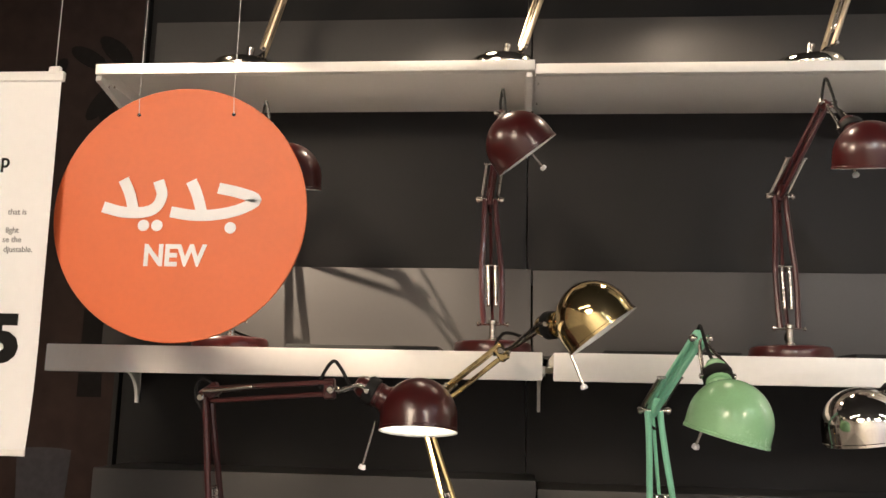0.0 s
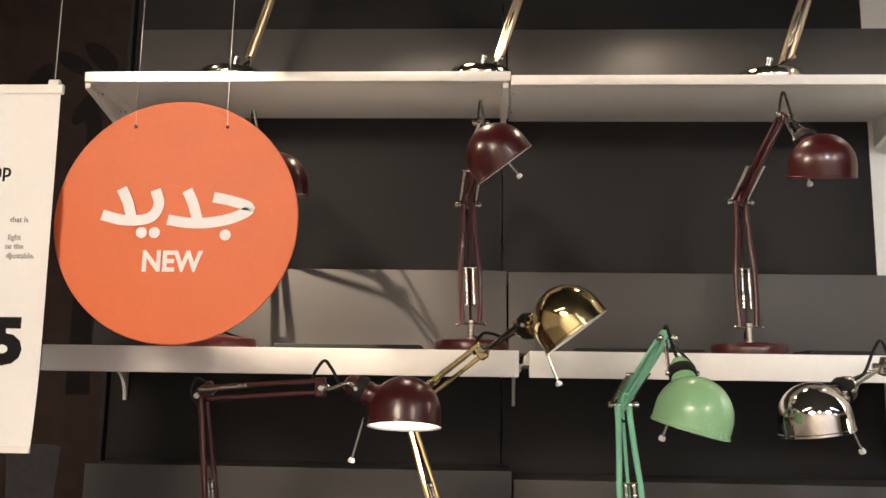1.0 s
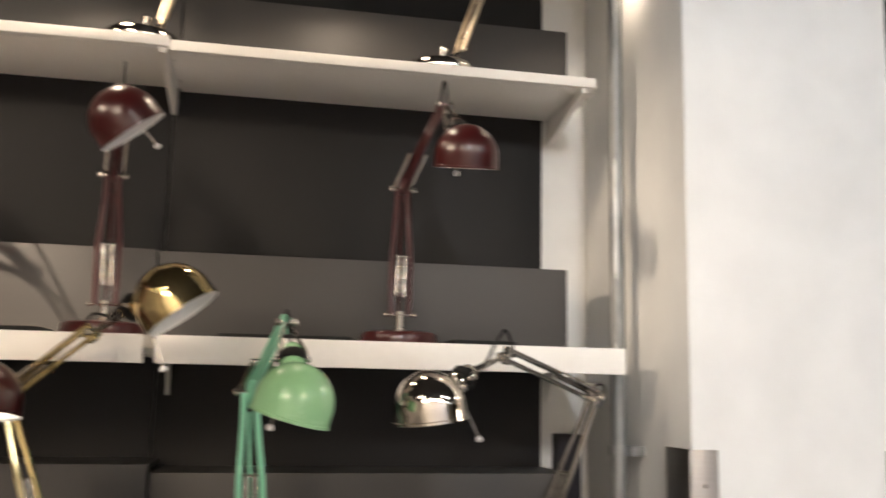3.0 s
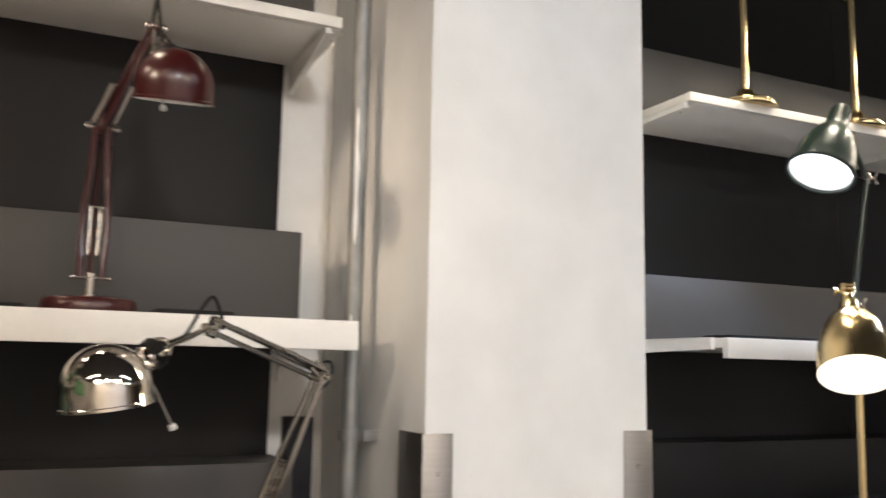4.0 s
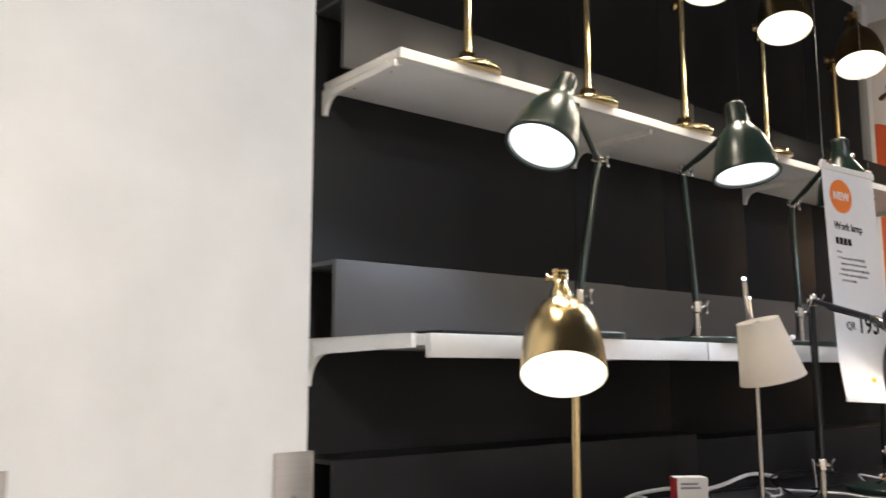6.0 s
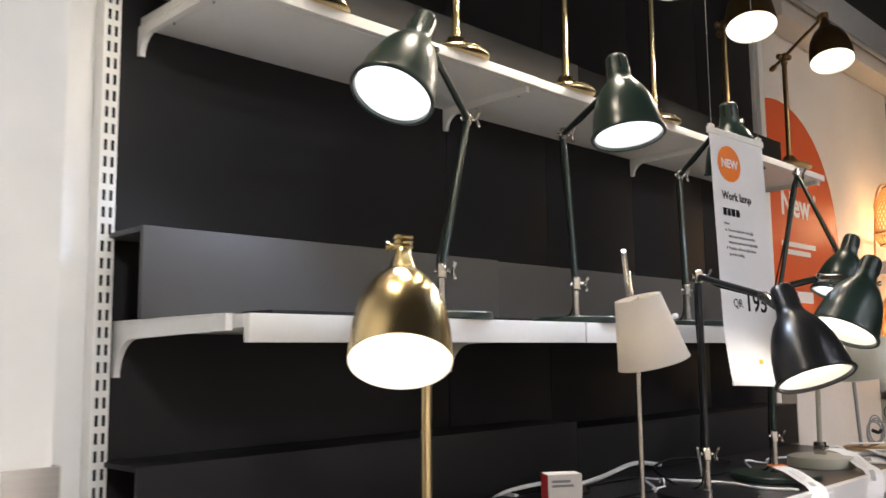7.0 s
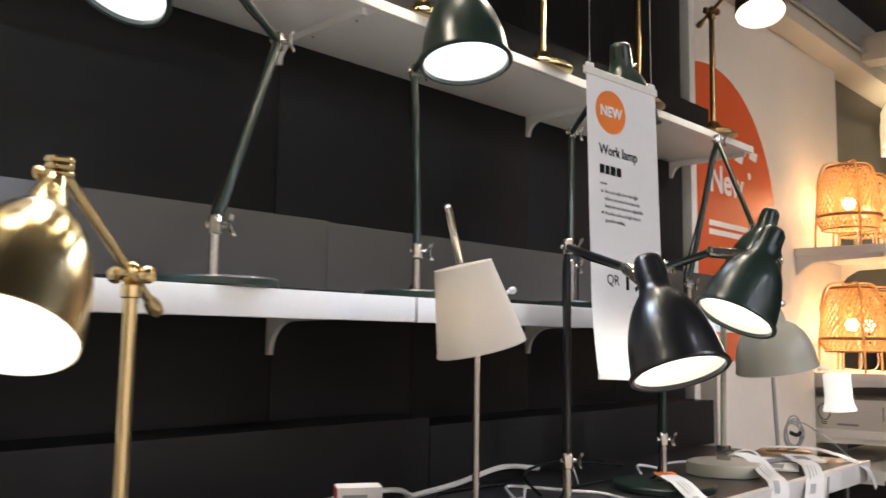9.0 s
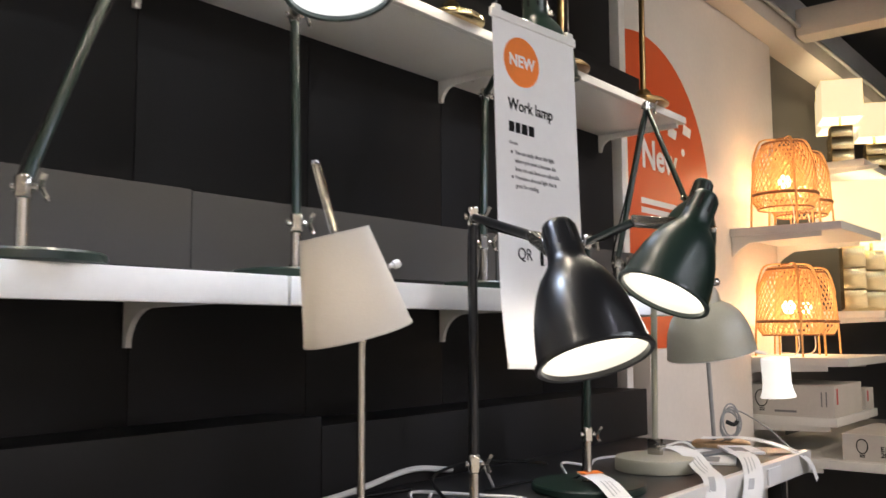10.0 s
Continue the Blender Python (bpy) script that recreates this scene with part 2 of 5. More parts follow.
def box(x0, y0, z0, x1, y1, z1, bevel=0.002, bm=None):
    bm = bm or bmesh.new()
    r = bmesh.ops.create_cube(bm, size=1)
    vs = r["verts"]
    for v in vs:
        v.co = Vector(((x0 + x1) / 2 + v.co.x * (x1 - x0), (y0 + y1) / 2 + v.co.y * (y1 - y0), (z0 + z1) / 2 + v.co.z * (z1 - z0)))
    if bevel:
        es = list({e for v in vs for e in v.link_edges})
        bmesh.ops.bevel(bm, geom=es, offset=bevel, segments=2, affect="EDGES", profile=0.6)
    return bm


def lathe(profile, at, direction=(0, 0, 1), seg=36, bm=None, closed=False):
    """Turns (radius, distance) pairs round an axis."""
    bm = bm or bmesh.new()
    u, w, d = frame_of(direction)
    at = Vector(at)
    rings = []
    for r, s in profile:
        if r < 1e-6:
            rings.append([bm.verts.new(at + d * s)])
        else:
            rings.append([bm.verts.new(at + d * s + (u * math.cos(2 * math.pi * k / seg) + w * math.sin(2 * math.pi * k / seg)) * r) for k in range(seg)])
    pairs = list(zip(rings, rings[1:]))
    if closed:
        pairs.append((rings[-1], rings[0]))
    for a, b in pairs:
        for k in range(seg):
            j = (k + 1) % seg
            if len(a) == 1 and len(b) == 1:
                continue
            if len(a) == 1:
                bm.faces.new((a[0], b[k], b[j]))
            elif len(b) == 1:
                bm.faces.new((a[k], b[0], a[j]))
            else:
                bm.faces.new((a[k], b[k], b[j], a[j]))
    return bm


def rod(p, q, r, r2=None, seg=12, bm=None):
    p, q = Vector(p), Vector(q)
    n = (q - p).length
    r2 = r if r2 is None else r2
    e = min(r, r2, n * 0.3) * 0.25
    return lathe([(0, 0), (r - e, 0), (r, e), (r2, n - e), (r2 - e, n), (0, n)], p, q - p, seg, bm)


def ball(c, r, bm=None, seg=12):
    n = 6
    return lathe([(r * math.sin(math.pi * k / n) if 0 < k < n else 0, -r * math.cos(math.pi * k / n)) for k in range(n + 1)], c, (0, 0, 1), seg, bm)


def smooth_path(pts, n=8):
    pts = [Vector(p) for p in pts]
    ext = [pts[0] * 2 - pts[1], *pts, pts[-1] * 2 - pts[-2]]
    out = []
    for i in range(1, len(ext) - 2):
        a, b, c, d = ext[i - 1:i + 3]
        for k in range(n):
            t = k / n
            out.append(0.5 * (2 * b + (c - a) * t + (2 * a - 5 * b + 4 * c - d) * t * t + (3 * b - a - 3 * c + d) * t ** 3))
    out.append(pts[-1])
    return out


def tube(pts, r, seg=8, n=8, bm=None, flat=1.0):
    """A round or flattened strand along smoothed points."""
    bm = bm or bmesh.new()
    pts = smooth_path(pts, n) if n else [Vector(p) for p in pts]
    rings, u = [], None
    for i, p in enumerate(pts):
        d = (pts[min(i + 1, len(pts) - 1)] - pts[max(i - 1, 0)]).normalized()
        if u is None:
            u, w, _ = frame_of(d)
        else:
            u = (u - d * u.dot(d)).normalized()
            w = u.cross(d)
        rings.append([bm.verts.new(p + (u * math.cos(2 * math.pi * k / seg) + w * flat * math.sin(2 * math.pi * k / seg)) * r) for k in range(seg)])
    for a, b in zip(rings, rings[1:]):
        for k in range(seg):
            bm.faces.new((a[k], b[k], b[(k + 1) % seg], a[(k + 1) % seg]))
    bm.faces.new(rings[0])
    bm.faces.new(rings[-1][::-1])
    return bm


def bar(p, q, side, w, h, bm=None):
    """A flat bar from p to q: w wide along side, h thick."""
    bm = bm or bmesh.new()
    p, q = Vector(p), Vector(q)
    d = (q - p).normalized()
    s = Vector(side)
    s = (s - d * s.dot(d)).normalized()
    n = d.cross(s)
    vs = [bm.verts.new(c + s * a * w / 2 + n * b * h / 2) for c in (p, q) for a, b in ((-1, -1), (1, -1), (1, 1), (-1, 1))]
    for f in ((0, 1, 2, 3), (7, 6, 5, 4), (0, 4, 5, 1), (1, 5, 6, 2), (2, 6, 7, 3), (3, 7, 4, 0)):
        bm.faces.new([vs[k] for k in f])
    es = bm.edges[:] if len(bm.verts) == 8 else list({e for v in vs for e in v.link_edges})
    bmesh.ops.bevel(bm, geom=es, offset=min(w, h) * 0.2, segments=1, affect="EDGES")
    return bm


def slab(outline, origin, ax, ay, thick, bm=None, bevel=0.0):
    """A flat plate: an outline of (a, b) in the plane of ax and ay, given thickness along ax x ay."""
    bm = bm or bmesh.new()
    ax, ay = Vector(ax).normalized(), Vector(ay).normalized()
    n = ax.cross(ay)
    o = Vector(origin)
    lo = [bm.verts.new(o + ax * a + ay * b) for a, b in outline]
    hi = [bm.verts.new(v.co + n * thick) for v in lo]
    ends = [bm.faces.new(lo[::-1]), bm.faces.new(hi)]
    for f in ends:
        f.normal_update()
    if len(lo) > 4:
        bmesh.ops.triangulate(bm, faces=ends, ngon_method="EAR_CLIP")
    for k in range(len(lo)):
        j = (k + 1) % len(lo)
        bm.faces.new((lo[k], lo[j], hi[j], hi[k]))
    return bm


def words(name, text, origin, ax, ay, size, mat, parent, squeeze=1.0, align="LEFT", thick=0.0004, bold=0.0):
    """Raised lettering as a mesh, in the plane of ax and ay."""
    cu = bpy.data.curves.new(name, "FONT")
    cu.body, cu.size, cu.extrude, cu.align_x, cu.resolution_u, cu.offset = text, size, thick, align, 3, bold
    tmp = bpy.data.objects.new(name, cu)
    scene.collection.objects.link(tmp)
    dg = bpy.context.evaluated_depsgraph_get()
    me = bpy.data.meshes.new_from_object(tmp.evaluated_get(dg))
    bpy.data.objects.remove(tmp)
    bm = bmesh.new()
    bm.from_mesh(me)
    bpy.data.meshes.remove(me)
    ax, ay = Vector(ax).normalized(), Vector(ay).normalized()
    n = ax.cross(ay)
    o = Vector(origin)
    for v in bm.verts:
        v.co = o + ax * v.co.x * squeeze + ay * v.co.y + n * v.co.z
    return part(name, bm, mat, parent, smooth=False)


def text_bars(name, rows, origin, ax, ay, mat, parent, h=0.004, thick=0.0006):
    """Small unreadable lines of print: (start, height, length) bars."""
    for a, b, length in rows:
        part(name, slab([(a, b), (a + length, b), (a + length, b + h), (a, b + h)], origin, ax, ay, thick), mat, parent, smooth=False)

# ---------- the place: floor, ceiling, walls ----------
single("floor", box(-4, -3.5, -0.1, 10, 2.75, 0.0, 0), "floor", (0, 0, 0), "grey polished shop floor", "floor", kind="structure")
single("ceiling", box(-4, -3.5, 3.4, 10, 2.75, 3.5, 0), "ceiling", (0, 0, 3.4), "dark painted shop ceiling", "ceiling", kind="structure")
# south and west walls are unseen, added to close the room and bounce light
single("unseen_wall_south", box(-4, -3.6, 0, 10, -3.5, 3.4, 0), "room", (0, -3.5, 0), "unseen plain wall added behind the aisle to bounce light", "wall", kind="structure")
single("unseen_wall_west", box(-4.1, -3.5, 0, -4, 2.75, 3.4, 0), "room", (-4, 0, 0), "unseen plain wall added to close the aisle's end", "wall", kind="structure")
single("wall_east", box(10, -3.5, 0, 10.1, 2.75, 3.4, 0), "dark_grey", (10, 0, 0), "dark grey shop wall at the far end", "wall", kind="structure")
single("wall_north", box(-4, 2.56, 0, 10, 2.75, 3.4, 0), "plaster", (0, 2.56, 0), "white plastered back wall", "wall", kind="structure")
single("wall_bay", box(1.146, 2.435, 0, 1.2655, 2.558, 3.4, 0), "plaster", (1.2, 2.43, 0), "white plastered wall beside the pillar", "wall", kind="structure")
single("wall_bay_2", box(1.730, 2.50, 0, 2.06, 2.558, 3.4, 0), "plaster", (1.9, 2.5, 0), "white plastered wall behind the pillar", "wall", kind="structure")
single("pillar", box(1.266, 1.90, 0, 1.729, 2.558, 3.4, 0.016), "pillar", (1.5, 2.2, 0), "white painted square pillar with smudged plaster", "pillar", kind="structure")

# charcoal back panels, each a board of its own
def back_panels(label, y, edges, z0, z1):
    t = thing("back_panel", ((edges[0] + edges[-1]) / 2, y, z0), label, "wall panel", kind="structure")
    for a, b in zip(edges, edges[1:]):
        part("panel", box(a + 0.001, y, z0, b - 0.001, y + 0.014, z1, 0.0015), "panel", t)
    return t


back_panels("charcoal back panels of the work lamp shelves", 2.42, (-0.69, 0.255, 1.144), 0.0, 3.1)
back_panels("charcoal back panels behind the dark lamps", 2.49, (2.055, 2.968, 3.40, 3.875, 4.36, 4.83), 0.0, 3.1)


def cable_strip(x0, x1, y, yb, z0, z1, label, mat="strip", lip=0.012):
    """A shallow folded cover that hides cables along the back of a shelf."""
    t = thing("cable_cover", ((x0 + x1) / 2, y, z0), label, "cable cover")
    part("front_board", box(x0, y, z0, x1, y + lip, z1, 0.0015), mat, t)
    part("top_board", box(x0, y + lip + 0.0005, z1 - 0.010, x1, yb, z1 - 0.001, 0.001), mat, t)
    return t


TABLE, MID, TOP, TOP_2 = 1.13, 1.55, 2.165, 2.159
cable_strip(-0.66, 0.262, 2.24, 2.418, MID, 1.737, "grey cable cover on the shelf behind lamps")
cable_strip(0.266, 1.148, 2.244, 2.418, MID, 1.735, "grey cable cover on the shelf behind lamps")
cable_strip(-0.66, 0.262, 2.385, 2.418, TOP, 2.366, "grey cable cover on the upper shelf")
cable_strip(0.266, 1.197, 2.385, 2.418, TOP - 0.008, 2.362, "grey cable cover on the upper shelf")
cable_strip(-0.655, 0.274, 2.24, 2.418, TABLE, 1.305, "dark grey cable cover on the counter")
cable_strip(0.278, 1.15, 2.25, 2.418, TABLE, 1.288, "dark grey cable cover on the counter")
cable_strip(2.036, 2.985, 2.328, 2.488, 1.553, 1.718, "grey cable cover on the shelf behind dark lamps")
cable_strip(2.989, 3.90, 2.332, 2.488, 1.553, 1.716, "grey cable cover on the shelf behind dark lamps")
cable_strip(3.904, 4.80, 2.330, 2.488, 1.553, 1.714, "grey cable cover on the shelf behind dark lamps")
cable_strip(2.07, 3.40, 2.362, 2.488, TOP_2, 2.332, "grey cable cover on the upper shelf behind brass lamps")
cable_strip(3.405, 4.80, 2.364, 2.488, TOP_2, 2.330, "grey cable cover on the upper shelf behind brass lamps", "panel")
cable_strip(2.04, 3.30, 2.33, 2.488, TABLE, 1.298, "black cable cover on the counter", "panel")
cable_strip(3.304, 4.73, 2.332, 2.488, TABLE, 1.278, "black cable cover on the counter", "panel")


def shelf_board(x0, x1, y0, y1, top, board, lip, label):
    """A white shelf: a board with a deeper front edge."""
    t = thing("shelf", ((x0 + x1) / 2, (y0 + y1) / 2, top), label, "shelf", "white display shelves")
    part("board", box(x0, y0 + 0.0185, top - board, x1, y1, top, 0.0015), "white", t)
    part("front_edge", box(x0, y0, top - lip, x1, y0 + 0.018, top + 0.0006, 0.002), "white", t)
    return t


shelf_board(-0.65, 0.28, 2.0, 2.418, MID, 0.022, 0.050, "white lacquered shelf with a deep front edge")
shelf_board(0.30, 1.186, 2.004, 2.418, MID, 0.022, 0.050, "white lacquered shelf with a deep front edge")
shelf_board(-0.684, 0.267, 2.15, 2.418, TOP, 0.022, 0.022, "thin white upper shelf holding nickel lamps")
shelf_board(0.268, 1.186, 2.152, 2.418, TOP - 0.008, 0.022, 0.022, "thin white upper shelf holding nickel lamps")
shelf_board(2.089, 2.985, 2.068, 2.488, 1.553, 0.022, 0.046, "white lacquered shelf holding dark green lamps")
shelf_board(2.992, 3.895, 2.068, 2.488, 1.553, 0.022, 0.046, "white lacquered shelf holding dark green lamps")
shelf_board(3.90, 4.80, 2.068, 2.488, 1.553, 0.022, 0.046, "white lacquered shelf holding dark green lamps")
shelf_board(2.097, 2.985, 2.182, 2.488, TOP_2, 0.022, 0.022, "thin white upper shelf holding brass lamps")
shelf_board(2.988, 3.895, 2.184, 2.488, TOP_2, 0.022, 0.022, "thin white upper shelf holding brass lamps")
shelf_board(3.898, 4.767, 2.184, 2.488, TOP_2, 0.022, 0.022, "thin white upper shelf holding brass lamps")


def bracket(x, y0, y1, top, back, front, curved=True, thick=0.012):
    """A white shelf bracket: deep at the wall, slim at the tip, with a curved lower edge and screws."""
    t = thing("shelf_bracket", (x, y1, top), "white steel shelf bracket with small screws", "bracket", "shelf brackets")
    n = y1 - y0
    out = [(0, 0), (n, 0), (n, -front * 0.8)]
    if curved:
        c = back - front
        out += [(0.01 + c * (1 - math.sin(q)), -front - c * (1 - math.cos(q))) for q in [math.pi / 2 * k / 8 for k in range(9)]]
    out.append((0, -back))
    part("plate", slab(out, (x - thick / 2, y1, top), (0, -1, 0), (0, 0, 1), thick), "white", t, sharp=25)
    for k in (0.35, 0.85):
        for s in (-1, 1):
            part("screw", lathe([(0, 0), (0.0035, 0), (0.0025, 0.0015), (0, 0.002)], (x + s * (thick / 2), y1 - n * k, top - 0.012), (s, 0, 0), 8), "nickel", t)
    part("flange", box(x - 0.022, y0 + 0.02, top - 0.002, x + 0.022, y1 - 0.01, top, 0.0005), "white", t)
    return t


for bx in (-0.668, 0.2675, 1.172):
    bracket(bx, 2.16, 2.418, TOP - (0.0305 if bx > 0.9 else 0.0225), 0.064, 0.014, False)
for bx in (-0.640, 0.29, 1.165):
    bracket(bx, 2.05, 2.418, MID - 0.0225, 0.088, 0.018, thick=0.007)
for bx in (2.078, 2.972, 3.880, 4.78):
    bracket(bx, 2.092, 2.488, 1.5535 if bx < 2.08 else 1.553 - 0.0225, 0.105 if bx < 2.08 else 0.092, 0.034 if bx < 2.08 else 0.020)
for bx in (2.11, 2.972, 3.880, 4.745):
    bracket(bx, 2.2, 2.488, TOP_2 - 0.0225, 0.058, 0.018)


def upright(x0, x1, y0, y1, z0, z1):
    """A slotted steel upright."""
    t = thing("slotted_upright", ((x0 + x1) / 2, y0, z0), "white slotted steel shelf upright", "upright", kind="structure")
    part("channel", box(x0, y0, z0, x1, y1, z1, 0.002), "white", t)
    bm = bmesh.new()
    z = z0 + 0.05
    w = (x1 - x0)
    while z < z1 - 0.05:
        for c in (0.3, 0.7):
            box(x0 + w * c - 0.003, y0 - 0.0012, z, x0 + w * c + 0.003, y0 - 0.0004, z + 0.020, 0, bm)
        z += 0.032
    part("slots", bm, "slot", t, smooth=False)
    return t


upright(2.012, 2.046, 2.462, 2.499, 0.0, 3.1)
single("end_upright", box(4.835, 2.455, 0.0, 4.880, 2.50, 3.1, 0.003), "white", (4.855, 2.47, 0), "plain white upright at the end of the shelves", "upright", kind="structure")


def counter(x0, x1, y0, y1, label):
    t = thing("display_counter", ((x0 + x1) / 2, (y0 + y1) / 2, 0), label, "counter")
    part("top", box(x0, y0 + 0.022, TABLE - 0.03, x1, y1, TABLE, 0.002), "tabletop", t, "black counter top")
    part("front_edge", box(x0, y0, TABLE - 0.055, x1, y0 + 0.021, TABLE + 0.002, 0.002), "white", t, "white counter edge")
    for lx in (x0 + 0.05, (x0 + x1) / 2, x1 - 0.05):
        part("leg", box(lx - 0.02, y0 + 0.06, 0.0, lx + 0.02, y0 + 0.10, TABLE - 0.031, 0.003), "panel", t)
    return t


counter(-0.66, 1.24, 1.72, 2.418, "black topped display counter under the shelves")
counter(2.06, 4.65, 1.80, 2.488, "black topped display counter with white edge")

# pillar details
for gx0, gx1, sx in ((1.2645, 1.318, -1), (1.669, 1.7305, 1)):
    g = thing("corner_guard", ((gx0 + gx1) / 2, 1.9, 0), "brushed stainless steel corner guard on the pillar", "corner guard")
    part("front_plate", box(gx0, 1.8965, 0.02, gx1, 1.8995, 1.365, 0.001), "stainless", g)
    cx = gx0 if sx < 0 else gx1
    part("side_plate", box(cx - (0.0025 if sx < 0 else 0), 1.8965, 0.02, cx + (0 if sx < 0 else 0.0025), 1.995 if sx < 0 else 1.967, 1.365, 0.0008), "stainless", g)
    for z in (1.30, 0.9, 0.5):
        part("rivet", lathe([(0.004, 0), (0.003, 0.002), (0, 0.0025)], ((gx0 + gx1) / 2, 1.8963, z), (0, -1, 0), 12), "nickel", g)
pipe = thing("conduit_pipe", (1.222, 2.133, 0), "galvanised steel conduit pipe beside the pillar", "pipe")
part("tube", rod((1.222, 2.133, 0), (1.222, 2.133, 3.39), 0.0155, seg=24), "galv", pipe)
for z in (1.347, 2.42, 0.5):
    part("clip", lathe([(0.0160, -0.010), (0.0215, -0.010), (0.0215, 0.010), (0.0160, 0.010)], (1.222, 2.133, z), (0, 0, 1), 24, closed=True), "galv", pipe, "pipe clip")
    part("clip_foot", box(1.236, 2.10, z - 0.01, 1.2655, 2.112, z + 0.01, 0.001), "galv", pipe)
for z0, z1, a0, a1 in ((1.70, 1.90, 3.75, 4.55), (1.86, 1.97, 3.9, 4.3), (1.50, 1.57, 3.8, 4.2)):
    bm = bmesh.new()
    rows = []
    for i in range(9):
        w = math.sin(math.pi * i / 8) ** 0.5 * (0.75 + 0.25 * math.cos(5.0 * i + z0))
        mid, half = (a0 + a1) / 2, (a1 - a0) / 2 * w + 0.01
        rows.append([bm.verts.new((1.222 + 0.0158 * math.cos(mid + half * k), 2.133 + 0.0158 * math.sin(mid + half * k), z0 + (z1 - z0) * i / 8)) for k in (-1, -0.5, 0, 0.5, 1)])
    for a, b in zip(rows, rows[1:]):
        for k in range(4):
            bm.faces.new((a[k], a[k + 1], b[k + 1], b[k]))
    part("paint_smear", bm, "plaster", pipe, "dried white paint smear")
sb = thing("switch_box", (1.19, 2.40, 1.2), "grey electrical box on the white wall", "electrical box")
part("body", box(1.175, 2.395, 1.16, 1.235, 2.434, 1.365, 0.003), "poster_grey", sb)

# printed dark wall beside the shelves
poster = thing("wall_print", (-2.0, 2.42, 0), "dark brown photo print wall with a mug and plant", "wall print", kind="structure")
part("sheet", box(-4.0, 2.425, 0, -0.705, 2.435, 3.1, 0), "poster", poster)
part("edge_strip", box(-0.703, 2.405, 0, -0.692, 2.436, 3.1, 0.001), "slot", poster)


def flat_shape(outline, mat, name, lift):
    part(name, slab(outline, (0, 2.4249 - lift, 0), (1, 0, 0), (0, 0, 1), 0.0004), mat, poster, smooth=False)


flat_shape([(-0.918, 1.10), (-0.815, 1.10), (-0.800, 1.325), (-0.933, 1.325)], "poster_grey", "printed_mug", 0.001)
flat_shape([(-0.935 + 0.068 * (1 - math.cos(2 * math.pi * k / 20)), 1.325 + 0.007 * math.sin(2 * math.pi * k / 20)) for k in range(20)], "poster_grey", "printed_mug_rim", 0.002)
flat_shape([(-1.2, 1.085), (-0.71, 1.11), (-0.71, 1.116), (-1.2, 1.092)], "poster_light", "printed_saucer_line", 0.002)
random.seed(4)
for k in range(9):
    cx, cz, a = -0.86 + random.uniform(-0.13, 0.10), 2.25 + random.uniform(-0.12, 0.10), random.uniform(0, 3.1)
    flat_shape([(cx + 0.055 * math.cos(q) * math.cos(a) - 0.022 * math.sin(q) * math.sin(a), cz + 0.055 * math.cos(q) * math.sin(a) + 0.022 * math.sin(q) * math.cos(a)) for q in [2 * math.pi * i / 14 for i in range(14)]], "poster_black", "printed_leaf", 0.001 + 0.0003 * k)
flat_shape([(-0.80, 1.45), (-0.74, 1.45), (-0.78, 2.2), (-0.80, 2.2)], "poster_black", "printed_stalk", 0.001)

# ---------- sprung work lamps with round shades ----------
def dome(c, axis, radius, skirt, wall=0.0015, bm=None):
    """An open half-round shade: rim centre c, opening towards axis."""
    d = -Vector(axis).normalized()
    outer = [(radius + 0.0012, -0.001), (radius + 0.0012, 0.003), (radius, 0.004), (radius, skirt)]
    outer += [(radius * math.cos(q), skirt + radius * 1.02 * math.sin(q)) for q in [math.pi / 2 * k / 12 for k in range(1, 12)]] + [(0, skirt + radius * 1.02)]
    return lathe(outer, c, d, 48, bm), d


def dome_inside(c, axis, radius, skirt):
    d = -Vector(axis).normalized()
    r = radius - 0.002
    prof = [(radius + 0.0008, -0.0012), (r, 0.001), (r, skirt)]
    prof += [(r * math.cos(q), skirt + r * math.sin(q)) for q in [math.pi / 2 * k / 10 for k in range(1, 10)]] + [(0, skirt + r)]
    return lathe(prof, c, d, 40)


def knob(p, side, r=0.006, length=0.010, seg=12):
    s = Vector(side).normalized()
    return lathe([(0, 0), (r * 0.55, 0), (r * 0.55, length * 0.35), (r, length * 0.4), (r, length * 0.85), (r * 0.7, length), (0, length)], p, s, seg)


